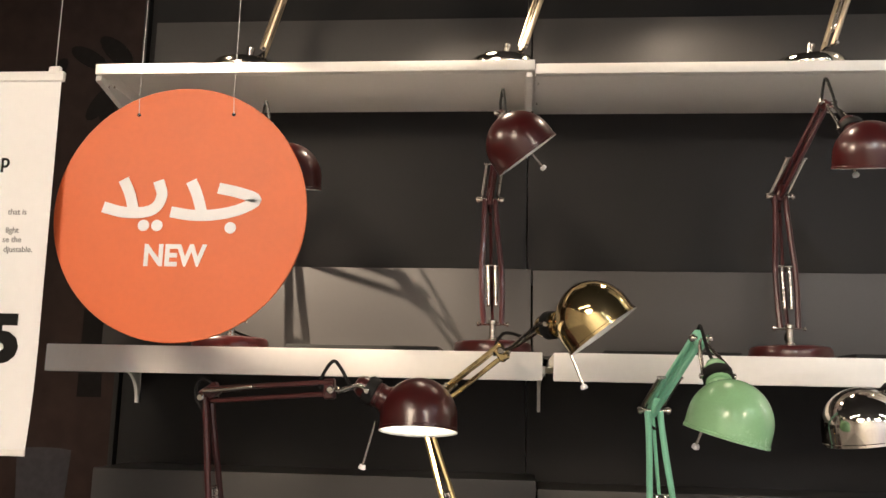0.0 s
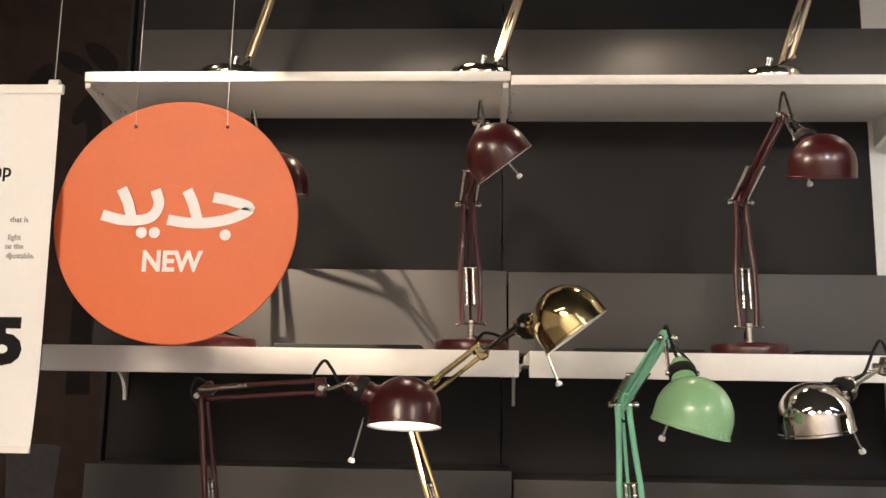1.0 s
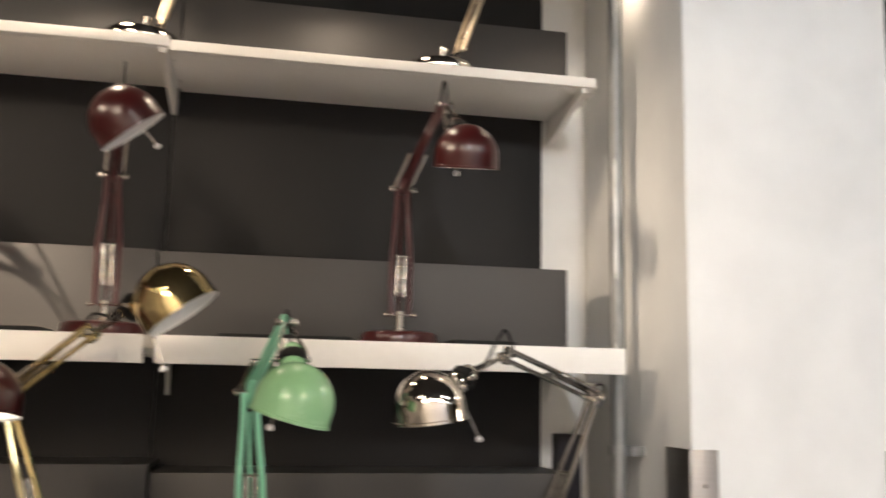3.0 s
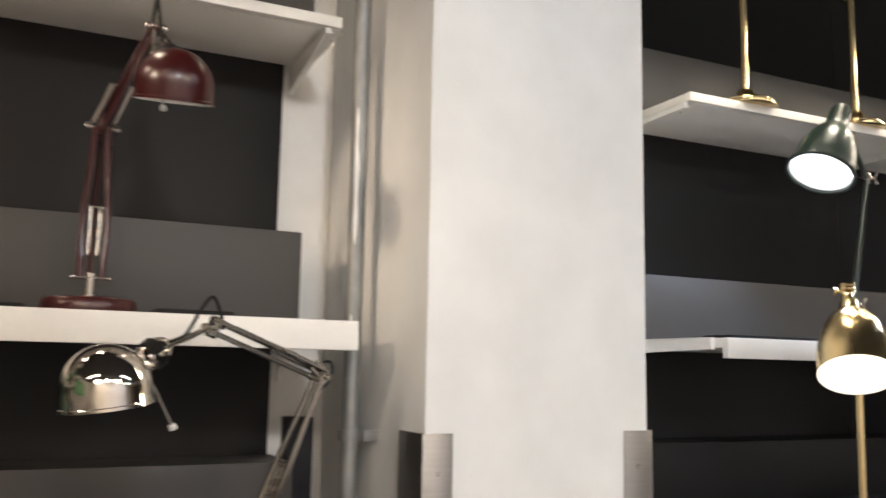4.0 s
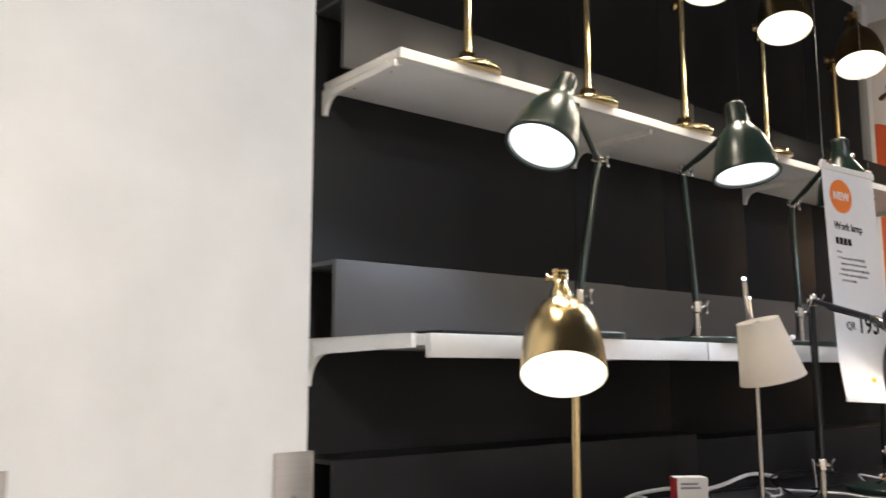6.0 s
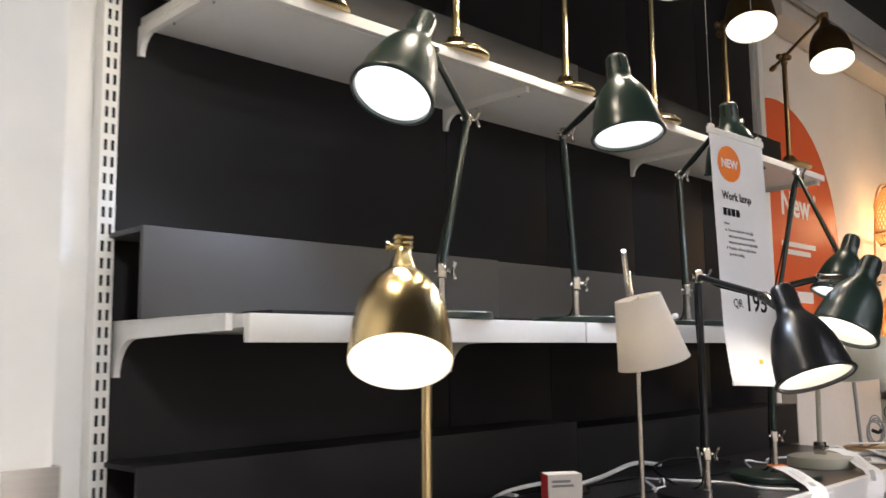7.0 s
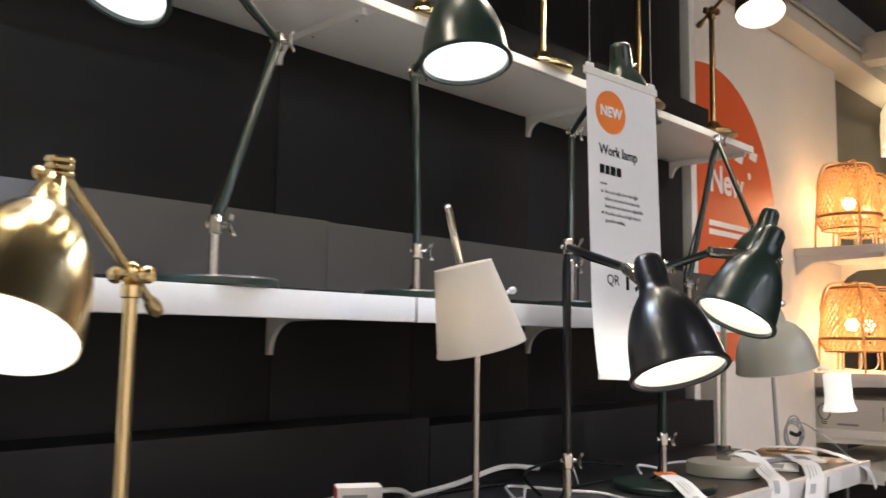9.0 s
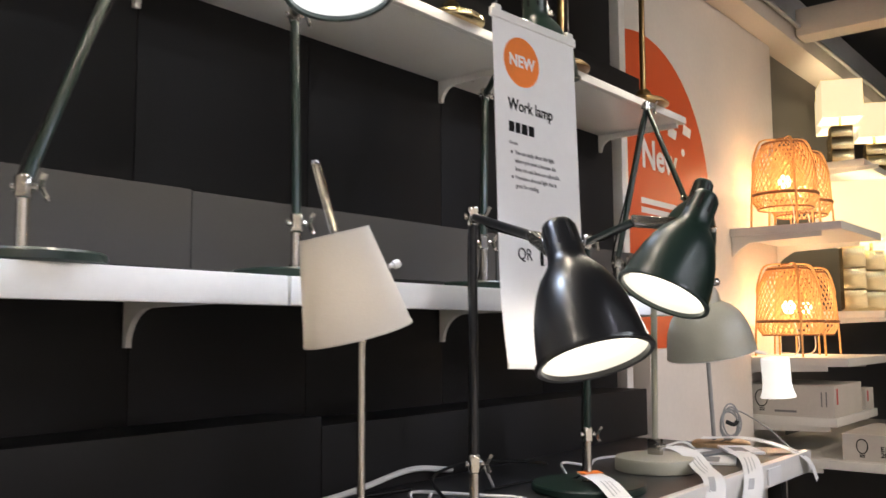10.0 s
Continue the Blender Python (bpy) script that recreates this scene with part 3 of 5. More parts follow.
def sprung_lamp(label, base, elbow, top, rim, axis, tip, paint, arm, plate, side, low=None, lit="", loop=0.05, group="sprung work lamps", watts=2.6):
    base, elbow, top, rim, tip = [Vector(p) for p in (base, elbow, top, rim, tip)]
    side = Vector(side).normalized()
    t = thing("work_lamp", base, label, "lamp", group)
    low = Vector(low) if low else base + V(0, 0, 0.062)
    # weighted base and its stem
    part("base", lathe([(0, 0), (0.072, 0), (0.0755, 0.002), (0.0765, 0.007), (0.0760, 0.019), (0.0725, 0.0245), (0.063, 0.0272), (0.02, 0.0300), (0.011, 0.0310), (0, 0.0310)], base, (0, 0, 1), 56), plate, t)
    part("stem", lathe([(0, 0), (0.0095, 0), (0.0095, 0.004), (0.0068, 0.005), (0.0068, 0.03), (0.0085, 0.031), (0.0085, 0.038), (0, 0.038)], base + V(0, 0, 0.0310), (low - base).normalized() + V(0, 0, 2), 16), "nickel", t)
    # lower arm: two bowed rails
    d = elbow - low
    for s in (-1, 1):
        pts = [low + side * s * 0.0175, low + d * 0.22 + side * s * 0.020, low + d * 0.45 + side * s * 0.0195, low + d * 0.7 + side * s * 0.0145, low + d * 0.9 + side * s * 0.0115, elbow + side * s * 0.0115]
        part("lower_rail", tube(pts, 0.0055, 8, 6), arm, t)
    out = d.cross(side).normalized()
    part("middle_rail", tube([low + d * 0.03 + out * 0.010, low + d * 0.5 + out * 0.011, elbow + out * 0.007], 0.0034, 6, 4), arm, t)
    # springs of the lower arm, and the cross pins
    for s in (-1, 1):
        a, b = low + d * 0.14 + side * s * 0.0075, low + d * 0.46 + side * s * 0.0075
        sp = part("spring", rod(a, b, 0.0036, seg=10), "nickel", t)
        coil = []
        for k in range(14 * 8 + 1):
            w = k / (14 * 8)
            q = 2 * math.pi * 14 * w
            coil.append(a.lerp(b, w) + (side * math.cos(q) + out * math.sin(q)) * 0.0040)
        part("coil", tube(coil, 0.0008, 4, 0), "nickel", sp)
    part("cross_pin", rod(low + d * 0.46 - side * 0.022, low + d * 0.46 + side * 0.022, 0.0022, seg=8), "nickel", t)
    part("lower_pin", rod(low - side * 0.027, low + side * 0.027, 0.0026, seg=8), "nickel", t)
    for s in (-1, 1):
        part("lower_knob", knob(low + side * s * 0.024, side * s, 0.0045, 0.008), "nickel", t)
        part("elbow_knob", knob(elbow + side * s * 0.016, side * s, 0.0062, 0.013), "nickel", t)
    part("elbow_pin", rod(elbow - side * 0.02, elbow + side * 0.02, 0.004, seg=10), "nickel", t)
    # upper arm: parallel bars with a pair of springs
    e = top - elbow
    up = e.cross(side).normalized()
    if up.z < 0:
        up = -up
    part("elbow_plate", bar(elbow - e.normalized() * 0.012, elbow + e.normalized() * 0.02 + up * 0.016, side, 0.014, 0.022), arm, t)
    for h, s in ((0.014, 0.0045), (0.014, -0.0045), (-0.006, 0.0)):
        part("upper_rail", bar(elbow + up * h + side * s, top + up * h * 0.9 + side * s, side, 0.0070, 0.0075), arm, t)
    for s in (-1, 1):
        a, b = elbow + side * s * 0.0165 + up * 0.010, elbow + e * 0.40 + side * s * 0.0165 + up * 0.012
        part("upper_spring", rod(a, b, 0.0042, seg=10), "nickel", t)
        part("spring_pin", rod(b - side * s * 0.012, b + side * s * 0.006, 0.0022, seg=8), "nickel", t)
    # head joint
    part("head_plate", bar(top - e.normalized() * 0.006 + up * 0.018, top - e.normalized() * 0.006 - up * 0.014, side, 0.013, 0.018), arm, t)
    for s in (-1, 1):
        part("head_knob", knob(top + side * s * 0.006, side * s, 0.0062, 0.012), "nickel", t)
    # shade, collar, joint
    radius, skirt = 0.0605, 0.021
    n = -Vector(axis).normalized()
    to = top - rim
    dist = to.length
    nd = to.normalized()
    if nd.dot(n) < 0.45:
        flat = (nd - n * nd.dot(n)).normalized()
        nd = (flat * 0.89 + n * 0.45).normalized()
    hub = rim + n * skirt
    shell, _ = dome(rim, axis, radius, skirt)
    shade = part("shade", shell, paint, t)
    part("shade_lining", dome_inside(rim, axis, radius, skirt), "inner", shade, "white inside of the shade")
    part("neck", lathe([(0.024, 0.048), (0.0225, 0.058), (0.0195, 0.062), (0.0190, 0.069), (0.0202, 0.0695), (0.0202, 0.0725), (0.0190, 0.073), (0.0190, 0.078), (0, 0.078)], hub, nd, 28), paint, t)
    part("collar", lathe([(0, 0.0765), (0.0215, 0.0765), (0.0228, 0.078), (0.0228, 0.091), (0.0208, 0.094), (0, 0.094)], hub, nd, 28), "rubber", t, "black collar ring")
    part("holder", lathe([(0, 0.093), (0.0175, 0.093), (0.0170, 0.102), (0.0125, 0.110), (0.006, 0.113), (0, 0.113)], hub, nd, 24), paint, t)
    hc = hub + nd * 0.085
    part("yoke", tube([hc + side * 0.022, hc + side * 0.020 + nd * 0.018, hc.lerp(top, 0.75) + side * 0.008, top], 0.0030, 8, 6), "nickel", t)
    part("yoke_arm", tube([hc - side * 0.022, hc - side * 0.020 + nd * 0.018, hc.lerp(top, 0.75) - side * 0.008, top], 0.0030, 8, 6), "nickel", t)
    for s in (-1, 1):
        part("yoke_screw", knob(hc + side * s * 0.019, side * s, 0.0046, 0.009), "nickel", t)
    # switch lever
    start = hub + nd * 0.045 + (tip - rim).normalized() * 0.03
    start = start.lerp(tip, 0.15)
    lever = part("lever", rod(start, tip, 0.0022, seg=8), "nickel", t)
    part("lever_tip", lathe([(0, -0.003), (0.0045, -0.003), (0.006, 0.001), (0.0055, 0.004), (0, 0.005)], tip, tip - start, 14), "print_white", lever, "white lever tip")
    # bulb and its light
    part("bulb", ball(hub + n * 0.008, 0.022), "bulb_warm" if lit else "inner", t)
    if lit:
        part("lit_opening", lathe([(0, 0.010), (0.0575, 0.010), (0.0575, 0.0112), (0, 0.0112)], rim, n, 40), "diff_warm", t, "glowing shade opening")
        shade_light("bulb_light", rim - n * 0.004, -n, watts, WARM)
    # cables
    back = (top - rim)
    back.z = 0
    back = back.normalized()
    part("cable_loop", tube([hub + nd * 0.110, hc.lerp(top, 0.55) + V(0, 0, 0.006), hc.lerp(top, 0.80) + V(0, 0, loop * 0.7), top + V(0, 0, loop) + back * 0.002, top + V(0, 0, loop * 0.5) + back * 0.018, top - e * 0.1 + up * 0.004], 0.0028, 8, 8), "rubber", t)
    part("elbow_cable", tube([elbow + e * 0.12 + up * 0.01, elbow + up * 0.030 - e.normalized() * 0.012, elbow - e.normalized() * 0.024 + V(0, 0, 0.004), elbow - d * 0.12 + out * 0.004], 0.0026, 8, 6), "rubber", t)
    part("base_cable", tube([low + out * 0.004, base + V(0, 0, 0.045) - out * 0.02 * (1 if out.y < 0 else -1), base + V(0.03, 0.07, 0.028), base + V(0.06, 0.082, 0.004), base + V(0.15, 0.085, 0.004)], 0.0026, 8, 6), "rubber", t)
    return t


MAROON = "maroon enamelled sprung work lamp with a round shade"
sprung_lamp(MAROON + " on the shelf", (0.756, 2.145, MID), (0.761, 2.185, 1.882), (0.828, 2.085, 2.045), (0.847, 1.955, 1.880), (0.02, 0.24, -0.97), (0.835, 1.985, 1.876), "maroon", "maroon", "maroon", (1, 0.12, 0))
sprung_lamp(MAROON + ", tipped", (0.186, 2.145, MID), (0.176, 2.180, 1.872), (0.203, 2.065, 2.020), (0.250, 1.915, 1.893), (0.60, 0.18, -0.78), (0.28, 2.00, 1.893), "maroon", "maroon", "maroon", (1, 0.05, 0))
sprung_lamp(MAROON + " behind a sign", (-0.345, 2.150, MID), (-0.335, 2.180, 1.872), (-0.275, 2.070, 2.000), (-0.190, 1.955, 1.842), (-0.05, 0.2, -0.95), (-0.22, 1.99, 1.875), "maroon", "maroon", "maroon", (1, 0.1, 0))
sprung_lamp("maroon enamelled work lamp, lit, arm stretched sideways", (-0.245, 1.86, TABLE), (-0.270, 1.83, 1.458), (-0.052, 1.782, 1.474), (0.083, 1.785, 1.414), (0.0, -0.17, -0.985), (-0.005, 1.80, 1.357), "maroon", "maroon", "maroon", (0.15, 1, 0), lit="warm", loop=0.045)
sprung_lamp("polished brass work lamp with a tipped round shade", (0.150, 1.97, TABLE), (0.070, 1.985, 1.435), (0.213, 1.905, 1.546), (0.366, 1.770, 1.572), (0.60, -0.05, -0.80), (0.339, 1.808, 1.488), "gold", "gold", "gold", (0.4, 1, 0), loop=0.03)
sprung_lamp("mint green enamelled work lamp with a round shade", (0.485, 1.95, TABLE), (0.470, 1.968, 1.452), (0.525, 1.832, 1.568), (0.533, 1.715, 1.420), (-0.26, 0.08, -0.96), (0.506, 1.796, 1.402), "mint", "mint_arm", "mint", (1, 0.15, 0), loop=0.02)
sprung_lamp("polished nickel work lamp with a round shade", (1.030, 2.06, TABLE), (1.108, 1.975, 1.455), (0.912, 1.905, 1.527), (0.768, 1.832, 1.414), (0.14, 0.06, -0.98), (0.863, 1.887, 1.382), "chrome", "nickel", "chrome", (0.35, -1, 0), loop=0.045)

NICKEL = "polished nickel work lamp, lit, leaning on the upper shelf"
for bx, hx, hz in ((-0.375, 0.455, 2.385), (0.200, 0.40, 2.43), (0.845, 0.40, 2.43)):
    sprung_lamp(NICKEL, (bx, 2.235, TOP - (0.008 if bx > 0.5 else 0)), (bx + 0.125, 2.21, 2.475), (bx + hx - 0.08, 2.17, hz + 0.13), (bx + hx, 2.12, hz), (0.1, 0.15, -0.96), (bx + hx - 0.04, 2.13, hz - 0.03), "chrome", "nickel_warmlit", "chrome", (-0.3, 1, 0), low=(bx + 0.04, 2.225, 2.215), lit="warm", group="nickel lamps on the upper shelf", watts=7.0)


# ---------- bell-shaded reading lamps ----------
def bell(rim, cap, r_rim, length=0.195):
    """A bell shade with a slim vented neck: the cap at s = 0, the rim at its end."""
    ax = (Vector(rim) - Vector(cap)).normalized()
    k = length / 0.195
    f = r_rim / 0.077
    prof = [(0, 0), (0.014, 0.0), (0.0195, 0.002), (0.0225, 0.006), (0.0245, 0.014), (0.0265, 0.052), (0.029, 0.062), (0.036, 0.071), (0.046, 0.083), (0.056, 0.101), (0.064, 0.122), (0.0705, 0.146), (0.0745, 0.170), (0.0765, 0.187), (0.0775, 0.190), (0.0810, 0.1905), (0.0812, 0.195), (0.0785, 0.197), (0.0735, 0.196), (0.0728, 0.190)]
    return ax, [(r * (f if s > 0.07 else (f + 1) / 2), s * k) for r, s in prof]


def wing_nut(at, side, t, mat):
    side = Vector(side).normalized()
    up = V(0, 0, 1)
    part("joint_block", bar(Vector(at) - up * 0.017, Vector(at) + up * 0.017, side, 0.020, 0.020), mat, t)
    part("joint_pin", rod(Vector(at) - side * 0.016, Vector(at) + side * 0.018, 0.0055, seg=12), mat, t)
    c = Vector(at) + side * 0.022
    a = side.cross(up).normalized()
    for s in (-1, 1):
        part("wing", tube([c, c + a * 0.008 * s + up * 0.010 * s + side * 0.004, c + a * 0.009 * s + up * 0.017 * s + side * 0.007], 0.0042, 8, 4, flat=0.55), mat, t)


def reading_lamp(label, base, knuckle, elbow, joint, rim, cap, paint, radius=0.106, light="cool", watts=3.0, group="dark reading lamps"):
    base, knuckle, elbow, joint, rim, cap = [Vector(p) for p in (base, knuckle, elbow, joint, rim, cap)]
    t = thing("reading_lamp", base, label, "lamp", group)
    R = radius
    part("base", lathe([(0, 0), (R - 0.004, 0), (R, 0.003), (R, 0.013), (R - 0.003, 0.0165), (R - 0.02, 0.0175), (0.02, 0.0185), (0, 0.0185)], base, (0, 0, 1), 64), paint, t)
    b = V(base.x, base.y, base.z + 0.0185)
    foot_top = V(base.x, base.y, knuckle.z - 0.014)
    part("post", lathe([(0, 0), (0.014, 0), (0.014, 0.003), (0.0085, 0.004), (0.0085, (foot_top - b).length)], b, (0, 0, 1), 20), "nickel", t)
    side = V(0.75, -0.66, 0)
    wing_nut(knuckle, side, t, "nickel")
    part("lower_rod", rod(knuckle + (elbow - knuckle).normalized() * 0.012, elbow, 0.0078, seg=16), paint, t)
    wing_nut(elbow, side, t, "nickel")
    part("upper_rod", rod(elbow + (joint - elbow).normalized() * 0.012, joint, 0.0072, seg=16), paint, t)
    ax, prof = bell(rim, cap, 0.077, (rim - cap).length)
    shade = part("shade", lathe(prof, cap, ax, 56), paint, t)
    inside = [(0.0727, 0.1900), (0.0725, 0.187), (0.0725, 0.170), (0.0685, 0.146), (0.062, 0.122), (0.054, 0.101), (0.044, 0.083), (0.03, 0.070), (0, 0.068)]
    k = (rim - cap).length / 0.195
    part("shade_lining", lathe([(r, s * k) for r, s in inside], cap, ax, 48), "inner", shade, "white inside of the shade")
    u, w, _ = frame_of(ax)
    for q in range(8):
        a = 2 * math.pi * q / 8
        c = u * math.cos(a) + w * math.sin(a)
        tg = ax.cross(c)
        p = cap + ax * 0.010 * k + c * 0.0243
        p2 = cap + ax * 0.040 * k + c * 0.0262
        part("vent_slot", bar(p, p2, tg, 0.0052, 0.0016), "slot", shade)
    neck = cap + ax * 0.062 * k
    dirn = (joint - neck).normalized()
    part("shade_clamp", bar(neck + dirn * 0.022, joint, ax, 0.020, 0.018), "nickel", t)
    part("clamp_pin", rod(joint - ax.cross(dirn) * 0.016, joint + ax.cross(dirn) * 0.016, 0.006, seg=12), "nickel", t)
    sc = cap + ax * 0.066 * k
    part("shade_screw", knob(sc - dirn * 0.026, -dirn, 0.006, 0.014), "nickel", t)
    lampmat = ("bulb_cool", "diff_cool", COOL) if light == "cool" else ("bulb_warm", "diff_warm", (1.0, 0.92, 0.80))
    part("bulb", ball(cap + ax * 0.120 * k, 0.030), lampmat[0], t)
    part("lit_opening", lathe([(0, 0.172 * k), (0.0712, 0.172 * k), (0.0712, 0.1735 * k), (0, 0.1735 * k)], cap, ax, 48), lampmat[1], t, "glowing shade opening")
    shade_light("bulb_light", rim + ax * 0.004, ax, watts * 1.25, lampmat[2], 145, 0.055)
    # cable along the arm
    part("cable", tube([joint + V(0, 0, -0.006), elbow.lerp(joint, 0.4) + V(0, 0, -0.010), elbow + V(0.006, 0.010, -0.014), elbow.lerp(knuckle, 0.5) + V(0.002, 0.0095, 0), knuckle + V(0.004, 0.014, 0.03), knuckle + V(0.014, 0.018, -0.03), base + V(0.012, 0.03, 0.024), base + V(0.03, R + 0.004, 0.006), base + V(-0.02, R + 0.03, 0.004), base + V(-0.16, R + 0.035, 0.004)], 0.0026, 8, 6), "rubber", t)
    return t


GREEN = "dark green enamelled reading lamp, lit, on the shelf"
S2 = 1.5536
reading_lamp(GREEN, (2.612, 2.161, S2), (2.612, 2.161, 1.657), (2.778, 2.235, 2.027), (2.480, 2.047, 2.070), (2.360, 2.033, 1.954), (2.466, 2.048, 2.137), "dgreen", watts=8.5)
reading_lamp(GREEN, (3.080, 2.161, S2), (3.080, 2.159, 1.652), (3.116, 2.212, 2.045), (2.972, 1.965, 2.085), (2.926, 1.896, 1.949), (2.942, 1.932, 2.141), "dgreen", watts=8.5)
reading_lamp(GREEN + " behind a sign", (3.620, 2.161, S2), (3.620, 2.161, 1.660), (3.705, 2.215, 2.018), (3.545, 2.00, 2.095), (3.57, 1.972, 1.972), (3.535, 1.964, 2.160), "dgreen", watts=2.0)
reading_lamp(GREEN + ", head bent low", (4.230, 2.161, S2), (4.230, 2.161, 1.650), (4.350, 2.12, 2.100), (4.210, 1.95, 1.80), (4.145, 1.935, 1.655), (4.205, 1.895, 1.845), "dgreen", watts=1.5)
reading_lamp("black enamelled reading lamp, lit, standing on the counter", (3.313, 1.957, TABLE), (3.313, 1.957, 1.236), (3.315, 1.957, 1.669), (3.152, 1.722, 1.604), (3.108, 1.598, 1.427), (3.142, 1.676, 1.620), "black", 0.122, "warm", 3.0)
reading_lamp("dark green reading lamp, lit, standing on the counter", (3.740, 1.980, TABLE), (3.740, 1.980, 1.246), (3.728, 1.965, 1.655), (3.500, 1.735, 1.660), (3.470, 1.672, 1.525), (3.562, 1.625, 1.705), "dgreen", 0.120, "warm", 2.6)


# ---------- brass lamps ----------
def brass_lamp(label, base, pivot, head, rim, metal, light="warm", watts=2.6, group="brass lamps on the upper shelf", rr=0.0735, knob_out=0.075, foot=0.082):
    base, pivot, head, rim = [Vector(p) for p in (base, pivot, head, rim)]
    t = thing("brass_lamp", base, label, "lamp", group)
    part("base", lathe([(0, 0), (foot - 0.004, 0), (foot, 0.002), (foot, 0.007), (foot - 0.003, 0.010), (foot - 0.008, 0.011), (foot - 0.009, 0.016), (foot - 0.013, 0.019), (0.048, 0.021), (0.035, 0.027), (0.024, 0.037), (0.020, 0.048), (0.014, 0.052), (0, 0.052)], base, (0, 0, 1), 56), metal, t)
    part("pole", rod(base + V(0, 0, 0.05), V(pivot.x, pivot.y, pivot.z - 0.012), 0.0092, seg=20), metal, t)
    part("pole_cap", lathe([(0.0095, -0.030), (0.0125, -0.028), (0.0125, -0.014), (0.010, -0.012), (0, -0.010)], pivot, (0, 0, 1), 20), metal, t)
    d = (head - pivot).normalized()
    end = pivot - d * knob_out
    side = d.cross(V(0, 0, 1)).normalized()
    part("arm", rod(end, head, 0.0062, seg=14), metal, t)
    part("arm_knob", lathe([(0, -0.008), (0.009, -0.008), (0.011, 0.0), (0.010, 0.012), (0.007, 0.022), (0, 0.023)], end, d, 18), metal, t)
    part("pivot_block", bar(pivot - d * 0.018, pivot + d * 0.018, side, 0.024, 0.022), metal, t)
    for s in (-1, 1):
        part("pivot_knob", lathe([(0, 0), (0.007, 0), (0.007, 0.006), (0.011, 0.007), (0.012, 0.013), (0.010, 0.018), (0, 0.02)], pivot + side * s * 0.010, side * s, 16), metal, t)
    ax = (rim - head).normalized()
    L = (rim - head).length
    f = rr / 0.0735
    prof = [(0, 0.012), (0.0105, 0.012), (0.0125, 0.016), (0.0125, 0.032), (0.017, 0.035), (0.019, 0.042), (0.0235, 0.062), (0.029, 0.064), (0.033, 0.068), (0.042, 0.078), (0.053, 0.095), (0.0615, 0.115), (0.068, 0.140), (0.0715, 0.165), (0.073, 0.190), (0.0738, 0.205), (0.0738, 0.2105), (0.0725, 0.211)]
    k = L / 0.211
    shade = part("shade", lathe([(r * (f if s > 0.06 else 1), s * k) for r, s in prof], head, ax, 56), metal, t)
    part("shade_lining", lathe([(0.0724 * f, 0.2108 * k), (0.0715 * f, 0.19 * k), (0.070 * f, 0.165 * k), (0.066 * f, 0.14 * k), (0.0595 * f, 0.115 * k), (0.05 * f, 0.095 * k), (0.038 * f, 0.078 * k), (0, 0.07 * k)], head, ax, 48), "inner", shade, "white inside of the shade")
    # ribbed head joint
    for q in range(3):
        part("joint_ring", lathe([(0, 0), (0.0145, 0), (0.016, 0.003), (0.0145, 0.006), (0, 0.006)], head + V(0, 0, -0.006 + 0.0075 * q) + ax * 0.004, V(0, 0, 1), 20), metal, t)
    part("joint_screw", lathe([(0, 0), (0.004, 0), (0.004, 0.008), (0.0085, 0.009), (0.0085, 0.013), (0, 0.014)], head + side * 0.012 + ax * 0.006, side, 14), metal, t)
    u, w, _ = frame_of(ax)
    for q in range(4):
        a = 2 * math.pi * (q + 0.3) / 4
        c = u * math.cos(a) + w * math.sin(a)
        part("shade_stud", ball(head + ax * 0.0645 * k + c * 0.029, 0.0032, seg=8), metal, shade)
    part("bulb", ball(head + ax * 0.14 * k, 0.028), "bulb_warm", t)
    part("lit_opening", lathe([(0, 0.196 * k), (0.0695 * f, 0.196 * k), (0.0695 * f, 0.1975 * k), (0, 0.1975 * k)], head, ax, 48), "diff_warm", t, "glowing shade opening")
    shade_light("bulb_light", rim + ax * 0.004, ax, watts * 1.25, (1.0, 0.88, 0.70), 162, 0.055)
    return t


brass_lamp("brushed brass lamp, lit, head tipped to the aisle", (2.363, 1.956, TABLE), (2.363, 1.952, 1.552), (2.228, 1.862, 1.655), (2.145, 1.780, 1.474), "brass", watts=3.2, group="brass lamps")
for bx, lean, metal in ((2.320, 0, "brass"), (2.733, 0, "brass"), (3.152, 0, "brass"), (3.590, -0.07, "brass"), (4.062, -0.09, "antique"), (4.545, 0.05, "antique")):
    brass_lamp("brass lamp, lit, standing on the upper shelf" if metal == "brass" else "antique brass lamp, lit, on the upper shelf", (bx, 2.225, TOP_2), (bx, 2.223, 2.595), (bx + lean - 0.16, 2.025, 2.655 + lean * 0.3), (bx + lean - 0.215, 1.985, 2.465 + lean * 0.3), metal, watts=9.0, foot=0.077)

# ---------- lit tubes over the aisle: unseen, added for fill and reflections ---
for tx, ty in ((-1.4, -0.4), (3.4, -0.4), (-1.4, -2.4), (2.4, -2.4), (5.4, -2.6)):
    f = thing("unseen_ceiling_light", (tx, ty, 3.2), "unseen long ceiling light added over the aisle", "ceiling light", "aisle lights")
    part("housing", box(tx - 1.0, ty - 0.05, 3.20, tx + 1.0, ty + 0.05, 3.25, 0.004), "white", f)
    part("diffuser", box(tx - 0.98, ty - 0.035, 3.185, tx + 0.98, ty + 0.035, 3.199, 0.002), "tube" if tx < 0 else "tube_cool", f)
    for s in (-0.8, 0.8):
        part("hanger", rod((tx + s, ty, 3.25), (tx + s, ty, 3.40), 0.004, seg=6), "wire", f)

